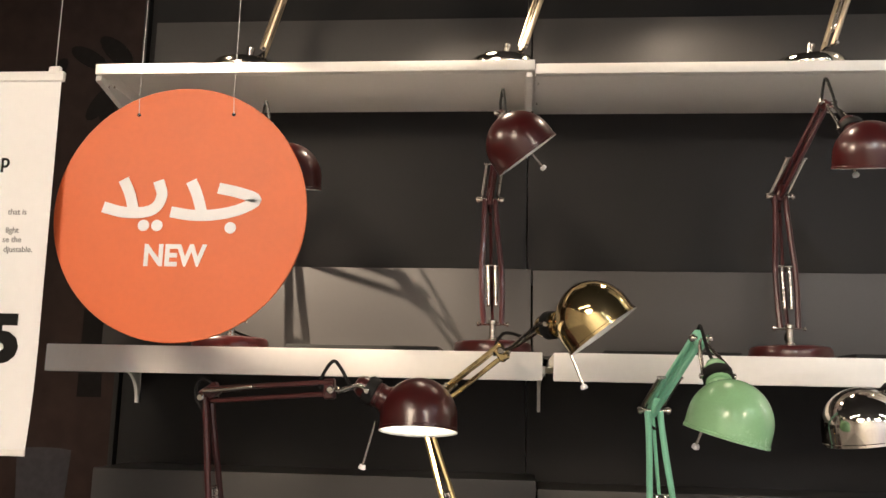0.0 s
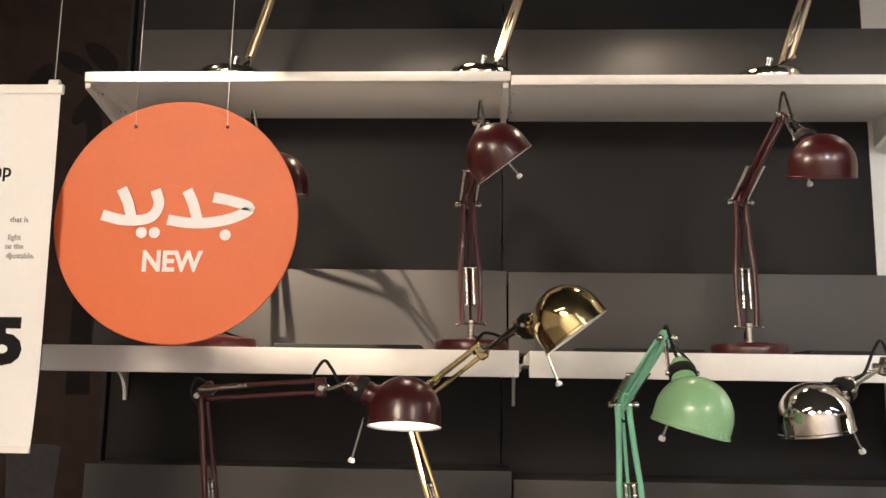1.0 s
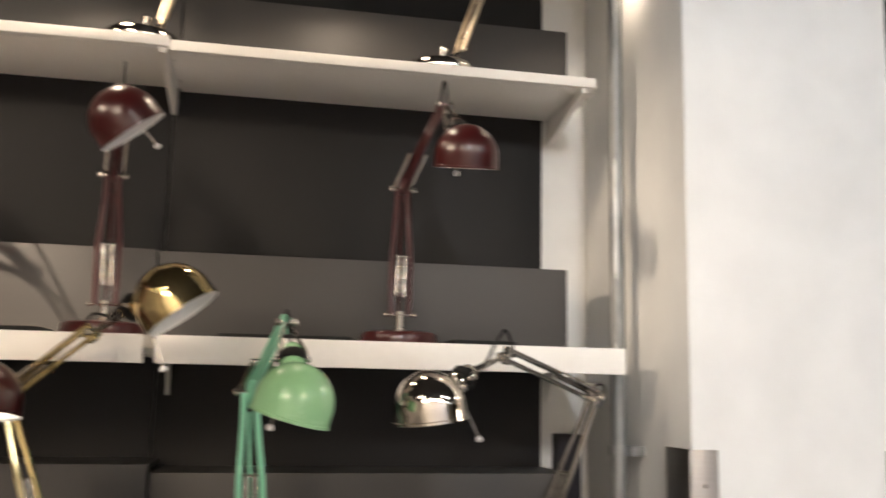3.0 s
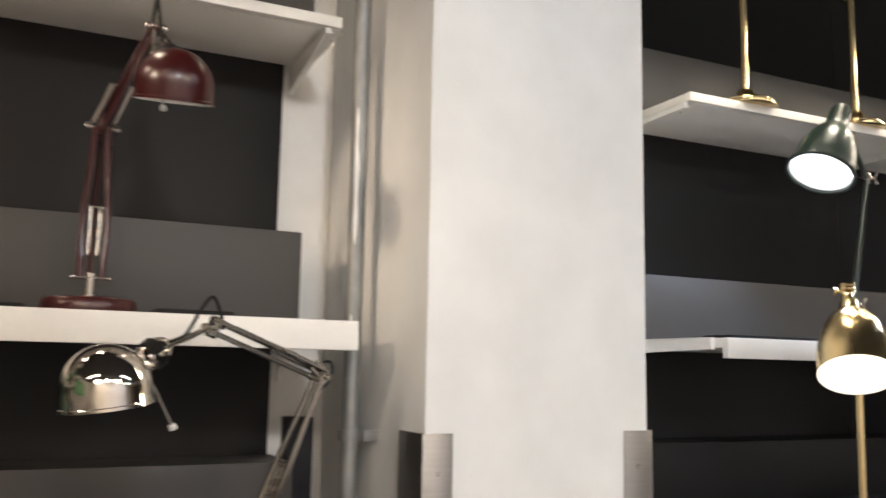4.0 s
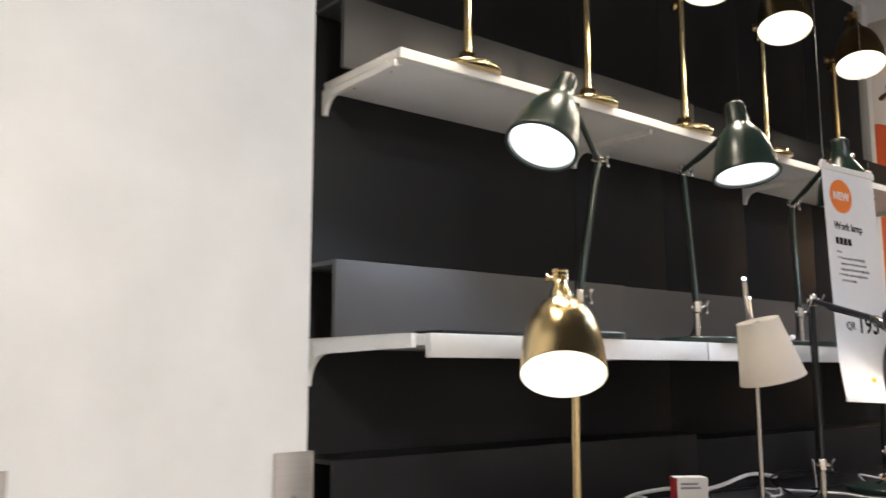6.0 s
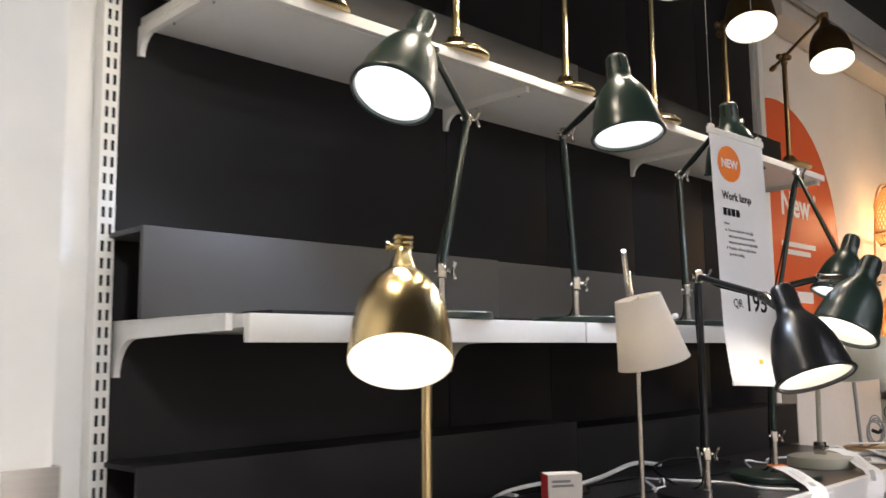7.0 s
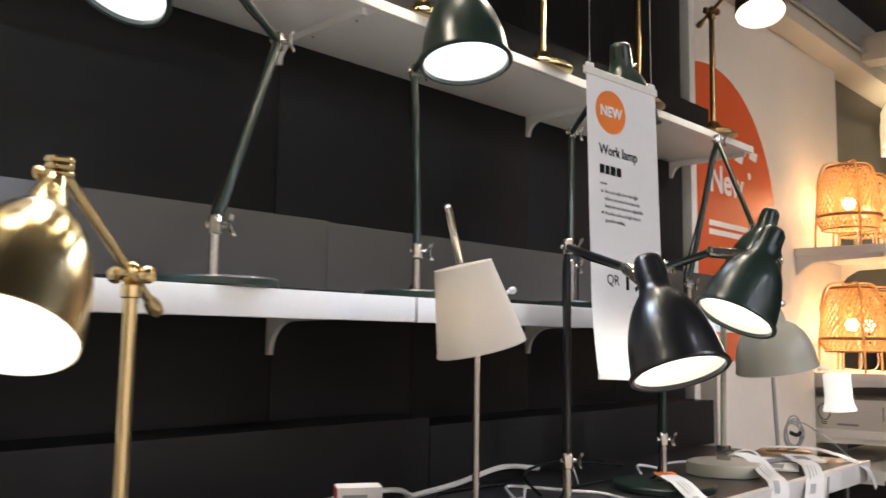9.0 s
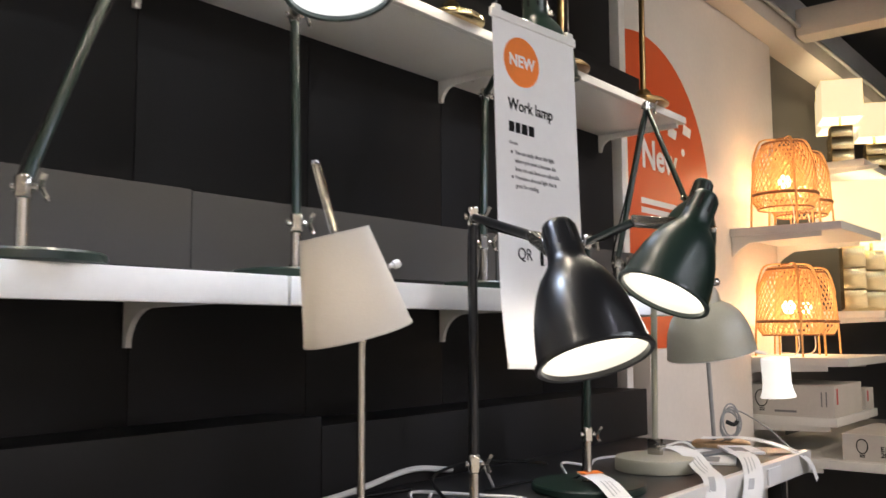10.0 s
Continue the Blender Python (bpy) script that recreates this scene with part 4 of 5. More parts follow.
# ---------- hanging signs ----------
disc = thing("round_sign", (-0.31, 1.75, 1.75), "round orange hanging sign with white lettering", "sign")
part("board", lathe([(0, 0), (0.2085, 0), (0.2095, 0.001), (0.2095, 0.0035), (0.2085, 0.0045), (0, 0.0045)], (-0.31, 1.748, 1.75), (0, 1, 0), 96), "orange", disc)
words("lettering", "NEW", (-0.312, 1.7474, 1.664), (1, 0, 0), (0, 0, 1), 0.048, "print_white", disc, 0.92, "CENTER", bold=0.0016)


def pen(name, pts, width, lift):
    """A thick pen stroke lying on the round sign; points in thousandths of a metre from its middle."""
    p = smooth_path([V(-0.31 + a / 940, 1.7472 - lift, 1.75 + b / 940) for a, b in pts], 6)
    bm = bmesh.new()
    left, right = [], []
    for i, q in enumerate(p):
        d = (p[min(i + 1, len(p) - 1)] - p[max(i - 1, 0)]).normalized()
        n = V(-d.z, 0, d.x) * width / 1880
        left.append(bm.verts.new(q + n))
        right.append(bm.verts.new(q - n))
    for k in range(len(p) - 1):
        bm.faces.new((left[k], left[k + 1], right[k + 1], right[k]))
    bm.normal_update()
    bmesh.ops.solidify(bm, geom=bm.faces[:], thickness=0.0006)
    part(name, bm, "print_white", disc, smooth=False)


pen("script_stroke", ((60, 38), (92, 31), (119, 20), (94, 5), (58, -3), (22, -4), (-12, 1)), 17, 0.0)
pen("script_stroke", ((17, 49), (27, 29), (36, 2)), 17, 0.0008)
pen("script_stroke", ((-34, 49), (-27, 27), (-35, 8), (-54, 0), (-86, 0), (-118, 8)), 17, 0.0016)
pen("script_stroke", ((-89, 51), (-78, 30), (-70, 5)), 17, 0.0024)
for a, b in ((82, -23), (-53, -20), (-32, -20)):
    part("script_dot", lathe([(0, 0), (0.0094, 0), (0.0094, 0.0006), (0, 0.0006)], (-0.31 + a / 940, 1.7474, 1.75 + b / 940), (0, -1, 0), 20), "print_white", disc)
for hx in (-0.389, -0.229):
    part("eyelet", lathe([(0, 0), (0.0032, 0), (0.0032, 0.0006), (0, 0.0006)], (hx, 1.7474, 1.914), (0, -1, 0), 14), "slot", disc)
    part("wire", tube([(hx, 1.747, 1.914), (hx - 0.001, 1.7455, 1.943), (hx + 0.004, 1.75, 3.39)], 0.0004, 5, 0), "wire", disc)


def price_sign(at, ax, down, width, height, label, curl):
    """A hanging paper strip in a white rail; returns the thing and a place on the sheet."""
    at, ax, down = Vector(at), Vector(ax).normalized(), Vector(down).normalized()
    n = ax.cross(-down)
    t = thing("price_sign", at, label, "sign", "hanging price signs")
    bm = bmesh.new()
    rows = []
    for i in range(33):
        v = i / 32
        off = n * (curl * max(0, (v - 0.72) / 0.28) ** 2)
        rows.append([bm.verts.new(at + down * height * v + ax * width * k / 4 + off) for k in range(5)])
    for a, b in zip(rows, rows[1:]):
        for k in range(4):
            bm.faces.new((a[k], a[k + 1], b[k + 1], b[k]))
    bm.normal_update()
    bmesh.ops.solidify(bm, geom=bm.faces[:], thickness=0.0008)
    part("sheet", bm, "paper", t)
    part("rail", bar(at - ax * 0.005 - down * 0.006, at + ax * (width + 0.005) - down * 0.006, down, 0.017, 0.008), "white", t)
    part("foot_rail", bar(at + down * (height + 0.002) + n * curl, at + ax * width + down * (height + 0.002) + n * curl, down, 0.010, 0.004), "white", t)
    for u in (0.012, width - 0.012):
        c = at + ax * u - down * 0.016
        part("clip", bar(c - ax * 0.010, c + ax * 0.010, down, 0.014, 0.009), "white", t)
        part("wire", rod(c, V(c.x, c.y, 3.39), 0.0008, seg=5), "wire", t)
    return t, lambda u, v, lift=0.0012: at + ax * u + down * v + n * lift, ax, -down


# sign beside the round one
sg, place, ax, ay = price_sign((-0.738, 1.722, 1.966), (1, 0.0, 0.0), (0.012, 0.0, -1), 0.224, 0.595, "white hanging price sign with black print", 0.012)
words("heading", "Work lamp", place(0.150, 0.148), ax, ay, 0.034, "ink", sg, 0.95, "RIGHT", bold=0.0006)
words("text_line", "that is", place(0.186, 0.226), ax, ay, 0.0135, "ink_grey", sg, 0.95, "RIGHT", bold=0.0001)
words("text_line", "light", place(0.175, 0.256), ax, ay, 0.0135, "ink_grey", sg, 0.95, "RIGHT", bold=0.0001)
words("text_line", "se the", place(0.181, 0.271), ax, ay, 0.0135, "ink_grey", sg, 0.95, "RIGHT", bold=0.0001)
words("text_line", "djustable.", place(0.201, 0.287), ax, ay, 0.0135, "ink_grey", sg, 0.95, "RIGHT", bold=0.0001)
words("price", "5", place(0.193, 0.458), ax, ay, 0.100, "ink", sg, 1.15, "RIGHT", bold=0.005)
text_bars("small_print", [(0.0, 0.0016 * k * 2, 0.0012) for k in range(14)], place(0.202, 0.56), ax, ay, "ink_grey", sg, 0.002)
# sign among the dark lamps
sg, place, ax, ay = price_sign((3.316, 1.911, 2.030), (0.988, -0.152, -0.045), (-0.020, -0.028, -0.632), 0.2236, 0.622, "white hanging price sign with an orange spot", 0.014)
part("spot_print", lathe([(0, 0), (0.047, 0), (0.047, 0.0005), (0, 0.0005)], place(0.073, 0.072, 0.001), ax.cross(ay), 48), "orange_spot", sg, "orange printed spot")
words("spot_word", "NEW", place(0.073, 0.082, 0.0022), ax, ay, 0.031, "print_white", sg, 0.95, "CENTER", bold=0.0008)
words("heading", "Work lamp", place(0.034, 0.166), ax, ay, 0.030, "ink", sg, 0.86, bold=0.0005)
text_bars("name_print", [(0.0, 0, 0.013), (0.017, 0, 0.012), (0.033, 0, 0.015), (0.052, 0, 0.014)], place(0.034, 0.208), ax, ay, "ink", sg, 0.019)
words("price_unit", "QR", place(0.046, 0.437), ax, ay, 0.030, "ink", sg, 0.9)
words("price", "195", place(0.094, 0.443), ax, ay, 0.066, "ink", sg, 0.95, bold=0.0012)
words("colour_name", "Green", place(0.034, 0.231), ax, ay, 0.0095, "ink_grey", sg, 0.85)
text_bars("bullets", [(0, 0, 0.004), (0, -0.045, 0.004)], place(0.037, 0.248), ax, ay, "ink", sg, 0.005)
for k, line in enumerate(("You can easily direct the light", "where you want it because the", "lamp arm and head are adjustable.", "Provides a directed light that is", "great for reading.")):
    words("text_line", line, place(0.047, 0.248 + 0.0152 * k), ax, ay, 0.0110, "ink_grey", sg, 0.80, bold=0.0001)
text_bars("mark", [(0, 0, 0.017)], place(0.120, 0.575, 0.010), ax, ay, "yellow_print", sg, 0.011)

# ---------- white shaded lamp ----------
wl = thing("shade_lamp", (3.056, 1.978, TABLE), "satin nickel lamp with a tilted white fabric shade", "lamp")
part("base", lathe([(0, 0), (0.104, 0), (0.107, 0.003), (0.107, 0.012), (0.104, 0.016), (0.072, 0.018), (0.066, 0.016), (0.062, 0.006), (0.020, 0.005), (0.018, 0.014), (0, 0.014)], (3.056, 1.978, TABLE), (0, 0, 1), 64), "brass", wl, "dished nickel base")
part("pole", rod((3.056, 1.978, TABLE + 0.005), (3.056, 1.978, 1.475), 0.0065, seg=18), "nickel", wl)
part("arm", rod((3.056, 1.978, 1.468), (2.872, 1.885, 1.694), 0.0062, seg=16), "nickel", wl)
part("short_arm", rod((3.03, 1.955, 1.485), (2.893, 1.886, 1.650), 0.0036, seg=12), "nickel", wl)
part("arm_joint", ball((3.056, 1.978, 1.472), 0.011), "nickel", wl)
top_c, bot_c = V(2.892, 1.868, 1.596), V(2.926, 1.856, 1.463)
d = (bot_c - top_c)
sh = part("shade", lathe([(0.0475, 0), (0.0478, 0.0), (0.0745, d.length), (0.0735, d.length), (0.0468, 0.0)], top_c, d, 64), "fabric", wl, "white fabric shade")
part("shade_rim", lathe([(0.0738, d.length - 0.002), (0.0752, d.length - 0.002), (0.0752, d.length + 0.001), (0.0738, d.length + 0.001)], top_c, d, 64, closed=True), "fabric", sh)
part("top_rim", lathe([(0.0464, -0.001), (0.0483, -0.001), (0.0483, 0.002), (0.0464, 0.002)], top_c, d, 64, closed=True), "fabric", sh)
for q in range(3):
    a = 2 * math.pi * q / 3
    u, w, dd = frame_of(d)
    part("spider_arm", rod(top_c + dd * 0.004, top_c + dd * 0.004 + (u * math.cos(a) + w * math.sin(a)) * 0.047, 0.0014, seg=6), "nickel", sh)
part("screw", knob((2.965, 1.835, 1.555), (0.7, -0.5, 0.3), 0.006, 0.016), "print_white", wl)
part("bulb", ball(top_c + d * 0.5, 0.02), "bulb_warm", wl)
shade_light("bulb_light", bot_c, d, 0.5, WARM)
glow("bulb_light", top_c + d * 0.80, 0.10, WARM, 0.015)

# ---------- beige lamp ----------
bl = thing("dome_lamp", (4.077, 1.989, TABLE), "beige grey enamelled lamp with a wide dome shade", "lamp")
part("base", lathe([(0, 0), (0.094, 0), (0.097, 0.002), (0.097, 0.026), (0.094, 0.032), (0.085, 0.035), (0.02, 0.037), (0, 0.037)], (4.077, 1.989, TABLE), (0, 0, 1), 60), "beige", bl)
part("fork", box(4.068, 1.972, TABLE + 0.036, 4.086, 2.006, TABLE + 0.075, 0.003), "nickel", bl)
part("fork_pin", rod((4.060, 1.980, TABLE + 0.058), (4.096, 1.972, TABLE + 0.058), 0.005, seg=10), "nickel", bl)
part("pole", rod((4.077, 1.989, TABLE + 0.06), (4.062, 1.975, 1.545), 0.0075, seg=16), "beige", bl)
part("arm", rod((4.062, 1.975, 1.54), (4.100, 1.850, 1.585), 0.0062, seg=14), "beige", bl)
part("joint", knob((4.098, 1.846, 1.578), (0.6, -0.5, 0.1), 0.010, 0.022), "nickel", bl)
ra, rc = V(0.18, -0.07, -1).normalized(), V(4.045, 1.826, 1.412)
dome_prof = [(0.100, -0.001), (0.1015, 0.0), (0.1005, 0.004), (0.099, 0.010), (0.096, 0.035), (0.090, 0.062), (0.078, 0.088), (0.060, 0.107), (0.045, 0.115), (0.040, 0.118), (0.038, 0.135), (0.032, 0.150), (0.018, 0.160), (0, 0.163)]
bsh = part("shade", lathe(dome_prof, rc, -ra, 60), "beige", bl)
part("shade_lining", lathe([(max(r - 0.003, 0), s - 0.003 if r > 0.05 else s - 0.004) for r, s in dome_prof[1:10]] + [(0, 0.11)], rc, -ra, 48), "inner", bsh)
part("bulb", ball(rc - ra * 0.06, 0.026), "bulb_warm", bl)
shade_light("bulb_light", rc + ra * 0.004, ra, 2.4, (1.0, 0.88, 0.70), 0.05)

# ---------- small white spot lamp on a wooden foot ----------
sl = thing("spot_lamp", (4.560, 2.02, TABLE), "small white spot lamp, lit, on a round wooden foot", "lamp")
part("foot", lathe([(0, 0), (0.078, 0), (0.082, 0.004), (0.080, 0.016), (0.074, 0.020), (0, 0.021)], (4.560, 2.02, TABLE), (0, 0, 1), 44), "wood", sl, "round light wooden foot")
part("pole", rod((4.560, 2.04, TABLE + 0.02), (4.575, 2.06, 1.44), 0.0062, seg=12), "grey_cable", sl)
part("arm", rod((4.575, 2.06, 1.44), (4.700, 1.93, 1.395), 0.0055, seg=12), "white", sl)
# the head's brightness comes from emission in its material
part("head", lathe([(0, 0), (0.036, 0), (0.040, 0.004), (0.040, 0.075), (0.043, 0.095), (0.050, 0.115), (0.047, 0.115), (0.038, 0.09)], (4.697, 1.905, 1.385), (0.06, -0.04, -1), 40), "head_glow", sl, "white head with its brightness put in as glow")
part("lit_opening", lathe([(0, 0.108), (0.0455, 0.108), (0.0455, 0.112), (0, 0.112)], (4.697, 1.905, 1.385), (0.06, -0.04, -1), 36), "diff_warm", sl)
shade_light("bulb_light", (4.705, 1.899, 1.265), (0.06, -0.04, -1), 4.0, (1.0, 0.90, 0.76))
coil = thing("cable_coil", (4.60, 1.96, 1.16), "loose bundle of grey cable hanging beside a lamp", "cable")
random.seed(7)
for k in range(5):
    c = V(4.545 + random.uniform(-0.006, 0.006), 1.985 + random.uniform(-0.006, 0.006), 1.205 + random.uniform(-0.008, 0.008))
    r1, r2, tilt = random.uniform(0.024, 0.032), random.uniform(0.036, 0.046), random.uniform(-0.4, 0.4)
    pts = [c + V(0.75 * r1 * math.cos(q), -0.66 * r1 * math.cos(q) + tilt * 0.01 * math.sin(q), r2 * math.sin(q) + tilt * r1 * math.cos(q)) for q in [2 * math.pi * i / 14 for i in range(15)]]
    part("loop", tube(pts, 0.0024, 6, 3), "grey_cable", coil)
part("tie", tube([(4.530, 1.99, 1.208), (4.545, 1.975, 1.200), (4.560, 1.97, 1.208)], 0.006, 8, 4), "rubber", coil)
part("lead", tube([(4.56, 1.98, 1.24), (4.60, 1.96, 1.225), (4.63, 1.90, 1.18), (4.64, 1.86, 1.14), (4.62, 1.84, 1.136)], 0.0022, 6, 5), "grey_cable", coil)
part("lead", tube([(4.545, 1.99, 1.17), (4.54, 2.00, 1.155), (4.50, 2.06, 1.135), (4.40, 2.12, 1.134)], 0.0022, 6, 5), "grey_cable", coil)

# ---------- small box, cables and papers on the counter ----------
bx = thing("bulb_box", (2.80, 1.99, TABLE), "small white carton with red edge and brown picture", "box")
ax, ay = V(0.83, -0.56, 0).normalized(), V(0, 0, 1)
o = V(2.752, 2.004, TABLE)
nrm = ax.cross(ay)
part("carton", slab([(0, 0), (0.072, 0), (0.072, 0.110), (0, 0.110)], o - nrm * 0.046, ax, ay, 0.046), "card", bx, smooth=False)
part("red_edge", slab([(-0.0006, 0.001), (-0.0001, 0.001), (-0.0001, 0.109), (-0.0006, 0.109)], o - nrm * 0.0455, ax, ay, 0.045), "red_print", bx, smooth=False)
part("picture", slab([(0.030, 0.010), (0.062, 0.010), (0.062, 0.056), (0.056, 0.062), (0.036, 0.062), (0.030, 0.056)], o + nrm * 0.0002, ax, ay, 0.0006), "brown", bx, smooth=False)
text_bars("print", [(0.008, 0.094, 0.040), (0.008, 0.085, 0.046), (0.010, 0.052, 0.008), (0.010, 0.030, 0.008)], o, ax, ay, "ink_grey", bx, 0.005)


def cable(pts, r, mat, label):
    p = [Vector(q) for q in pts]
    return single("cable", tube(p, r, 8, 8), mat, p[0], label, "cable", "loose cables")


zc = TABLE + 0.004
cable([(2.30, 2.10, zc), (2.48, 2.16, zc), (2.62, 2.10, zc), (2.78, 2.12, zc + 0.01), (2.92, 2.16, zc), (3.02, 2.14, zc)], 0.0042, "white_cable", "white cable lying on the black counter")
cable([(2.40, 2.22, zc), (2.62, 2.20, zc), (2.80, 2.25, zc), (2.97, 2.30, zc + 0.02), (3.14, 2.285, zc + 0.025), (3.22, 2.30, zc)], 0.0055, "white_cable", "white cable lying on the black counter")
cable([(3.20, 2.30, zc), (3.36, 2.30, zc + 0.012), (3.55, 2.315, zc + 0.03), (3.70, 2.32, zc + 0.012)], 0.0065, "white_cable", "thick white cable along the cable cover")
cable([(3.37, 2.14, zc), (3.42, 2.20, zc + 0.01), (3.50, 2.215, zc), (3.54, 2.10, zc), (3.56, 2.03, zc), (3.53, 1.93, zc), (3.56, 1.84, zc)], 0.0036, "white_cable", "white cable curling on the counter")
cable([(3.44, 2.05, zc + 0.10), (3.54, 2.10, zc + 0.05), (3.62, 2.14, zc)], 0.0028, "white_cable", "thin white cable by the black lamp")
cable([(3.85, 2.10, zc), (3.93, 2.16, zc + 0.015), (4.02, 2.14, zc), (4.14, 2.18, zc), (4.30, 2.13, zc), (4.36, 2.05, zc + 0.03), (4.40, 2.02, zc)], 0.0034, "white_cable", "white cable behind the beige lamp")
cable([(2.55, 2.28, zc), (2.75, 2.27, zc), (3.0, 2.24, zc), (3.18, 2.22, zc), (3.30, 2.29, zc), (3.5, 2.27, zc)], 0.0040, "rubber", "black cable lying on the black counter")
cable([(3.42, 2.10, zc), (3.55, 2.25, zc + 0.02), (3.72, 2.28, zc + 0.03), (3.86, 2.22, zc + 0.02), (3.98, 2.24, zc)], 0.0036, "rubber", "black cable lying on the black counter")
ps = thing("power_strip", (2.95, 2.24, TABLE), "black power strip lying on the counter", "power strip")
part("body", box(2.62, 2.205, TABLE, 2.92, 2.255, TABLE + 0.028, 0.006), "rubber", ps)
for k in range(4):
    part("socket", lathe([(0, 0), (0.016, 0), (0.016, 0.001), (0, 0.001)], (2.66 + 0.07 * k, 2.23, TABLE + 0.0282), (0, 0, 1), 16), "slot", ps)
part("switch", box(2.895, 2.215, TABLE + 0.027, 2.912, 2.245, TABLE + 0.033, 0.002), "print_white", ps)
sw = thing("cord_switch", (3.33, 2.10, TABLE), "small white cord switch on the counter", "cord switch")
part("body", box(3.31, 2.095, TABLE, 3.36, 2.112, TABLE + 0.012, 0.004), "white_cable", sw)
cable([(3.36, 2.104, zc + 0.002), (3.40, 2.13, zc + 0.02), (3.43, 2.16, zc + 0.004)], 0.0026, "white_cable", "thin white cable at the cord switch")


def paper_strip(pts, width, side, label, tip=False):
    """A long bent price label of white paper."""
    p = smooth_path([Vector(q) for q in pts], 8)
    s = Vector(side).normalized() * width / 2
    t = thing("price_label", p[0], label, "price label", "price labels")
    bm = bmesh.new()
    rows = [[bm.verts.new(q + s * k + V(0, 0, 0.002 * (1 - k * k))) for k in (-1, -0.33, 0.33, 1)] for q in p]
    for a, b in zip(rows, rows[1:]):
        for k in range(3):
            bm.faces.new((a[k], a[k + 1], b[k + 1], b[k]))
    bm.normal_update()
    bmesh.ops.solidify(bm, geom=bm.faces[:], thickness=0.0006)
    part("strip", bm, "paper", t)
    bm = bmesh.new()
    n = len(p)
    for f0, f1, a0, a1 in ((0.30, 0.52, -0.55, -0.42), (0.28, 0.50, -0.15, -0.06), (0.28, 0.46, 0.2, 0.29), (0.58, 0.7, -0.5, 0.1)):
        i0, i1 = int(f0 * n), int(f1 * n)
        quad = [[bm.verts.new(p[i] + s * a + V(0, 0, 0.0036)) for a in (a0, a1)] for i in range(i0, i1 + 1)]
        for a, b in zip(quad, quad[1:]):
            bm.faces.new((a[0], a[1], b[1], b[0]))
    part("print", bm, "print_pale", t, smooth=False)
    if tip:
        bm = bmesh.new()
        quad = [[bm.verts.new(p[i] + s * a + V(0, 0, 0.0040)) for a in (-1, 1)] for i in range(0, max(3, n // 7))]
        for a, b in zip(quad, quad[1:]):
            bm.faces.new((a[0], a[1], b[1], b[0]))
        part("orange_end", bm, "orange_spot", t, smooth=False)
    return t


paper_strip([(3.745, 1.985, 1.165), (3.70, 1.92, 1.160), (3.63, 1.85, 1.148), (3.575, 1.80, 1.138), (3.54, 1.775, 1.10)], 0.050, (0.8, -0.5, 0), "white paper price label with an orange end", True)
paper_strip([(4.20, 2.00, 1.172), (4.14, 1.93, 1.168), (4.05, 1.86, 1.150), (3.97, 1.80, 1.138), (3.93, 1.785, 1.09), (3.92, 1.79, 1.05)], 0.055, (0.8, -0.5, 0), "white paper price label hanging over the counter")
paper_strip([(4.36, 1.90, 1.150), (4.28, 1.84, 1.150), (4.18, 1.79, 1.130), (4.13, 1.775, 1.09), (4.10, 1.78, 1.04)], 0.060, (0.8, -0.4, 0), "white paper price label hanging over the counter")
paper_strip([(4.50, 2.05, 1.162), (4.54, 1.95, 1.165), (4.56, 1.86, 1.150), (4.585, 1.79, 1.115), (4.60, 1.77, 1.06)], 0.060, (1, 0.2, 0), "white paper price label bent over the counter's corner")
for k, (px, py, rot, w, h, mat) in enumerate(((4.30, 1.93, 20, 0.15, 0.10, "paper"), (4.37, 1.99, -12, 0.13, 0.09, "ink_grey"), (4.42, 1.91, 35, 0.14, 0.09, "paper"))):
    a = radians(rot)
    z = TABLE + 0.0015 + 0.007 * k
    ux, uy = V(math.cos(a), math.sin(a), 0), V(-math.sin(a), math.cos(a), 0)
    t = thing("booklet", (px, py, z), "loose printed paper booklet lying on the counter", "booklet")
    part("cover", slab([(-w / 2, -h / 2), (w / 2, -h / 2), (w / 2, h / 2), (-w / 2, h / 2)], (px, py, z), ux, uy, 0.0055), mat, t, smooth=False)
    part("print", slab([(-w * 0.4, -h * 0.1), (w * 0.2, -h * 0.1), (w * 0.2, h * 0.3), (-w * 0.4, h * 0.3)], (px, py, z + 0.0056), ux, uy, 0.0004), "ink_grey" if mat == "paper" else "paper", t, smooth=False)
# small wire-edged label holders on the counter's edge
for hx in (3.62, 3.98, 4.34):
    t = thing("label_holder", (hx, 1.795, 1.10), "white label holder on the counter's edge", "label holder", "label holders")
    part("plate", box(hx - 0.045, 1.7935, 1.083, hx + 0.045, 1.7993, 1.122, 0.001), "paper", t)
# goods under the counter's far end
for k in range(11):
    ux = 4.10 + 0.048 * k
    single("folder", box(ux, 1.90 + 0.02 * (k % 3), 0.80, ux + 0.034, 2.2, 1.02 + 0.02 * ((k * 7) % 4), 0.003), ("ink", "card", "strip", "ink", "paper")[k % 5], (ux, 2.0, 0.80), "folder leaning on the rack under the counter", "folder", "folders under the counter")
rk = thing("low_rack", (4.35, 2.0, 0.0), "dark low rack under the counter", "rack")
part("board", box(4.05, 1.86, 0.78, 4.64, 2.40, 0.80, 0.002), "panel", rk)
for lx in (4.07, 4.62):
    part("side", box(lx - 0.01, 1.87, 0.0, lx + 0.01, 2.39, 0.779, 0.002), "panel", rk)


def shelf_pad(x0, x1, y0, y1, z):
    """A flat black cable pad lying on a shelf."""
    bm = box(x0, y0, z, x1, y1, z + 0.013, 0.004)
    return single("cable_pad", bm, "rubber", ((x0 + x1) / 2, y0, z), "flat black cable tray lying on the shelf", "cable tray", "cable trays")


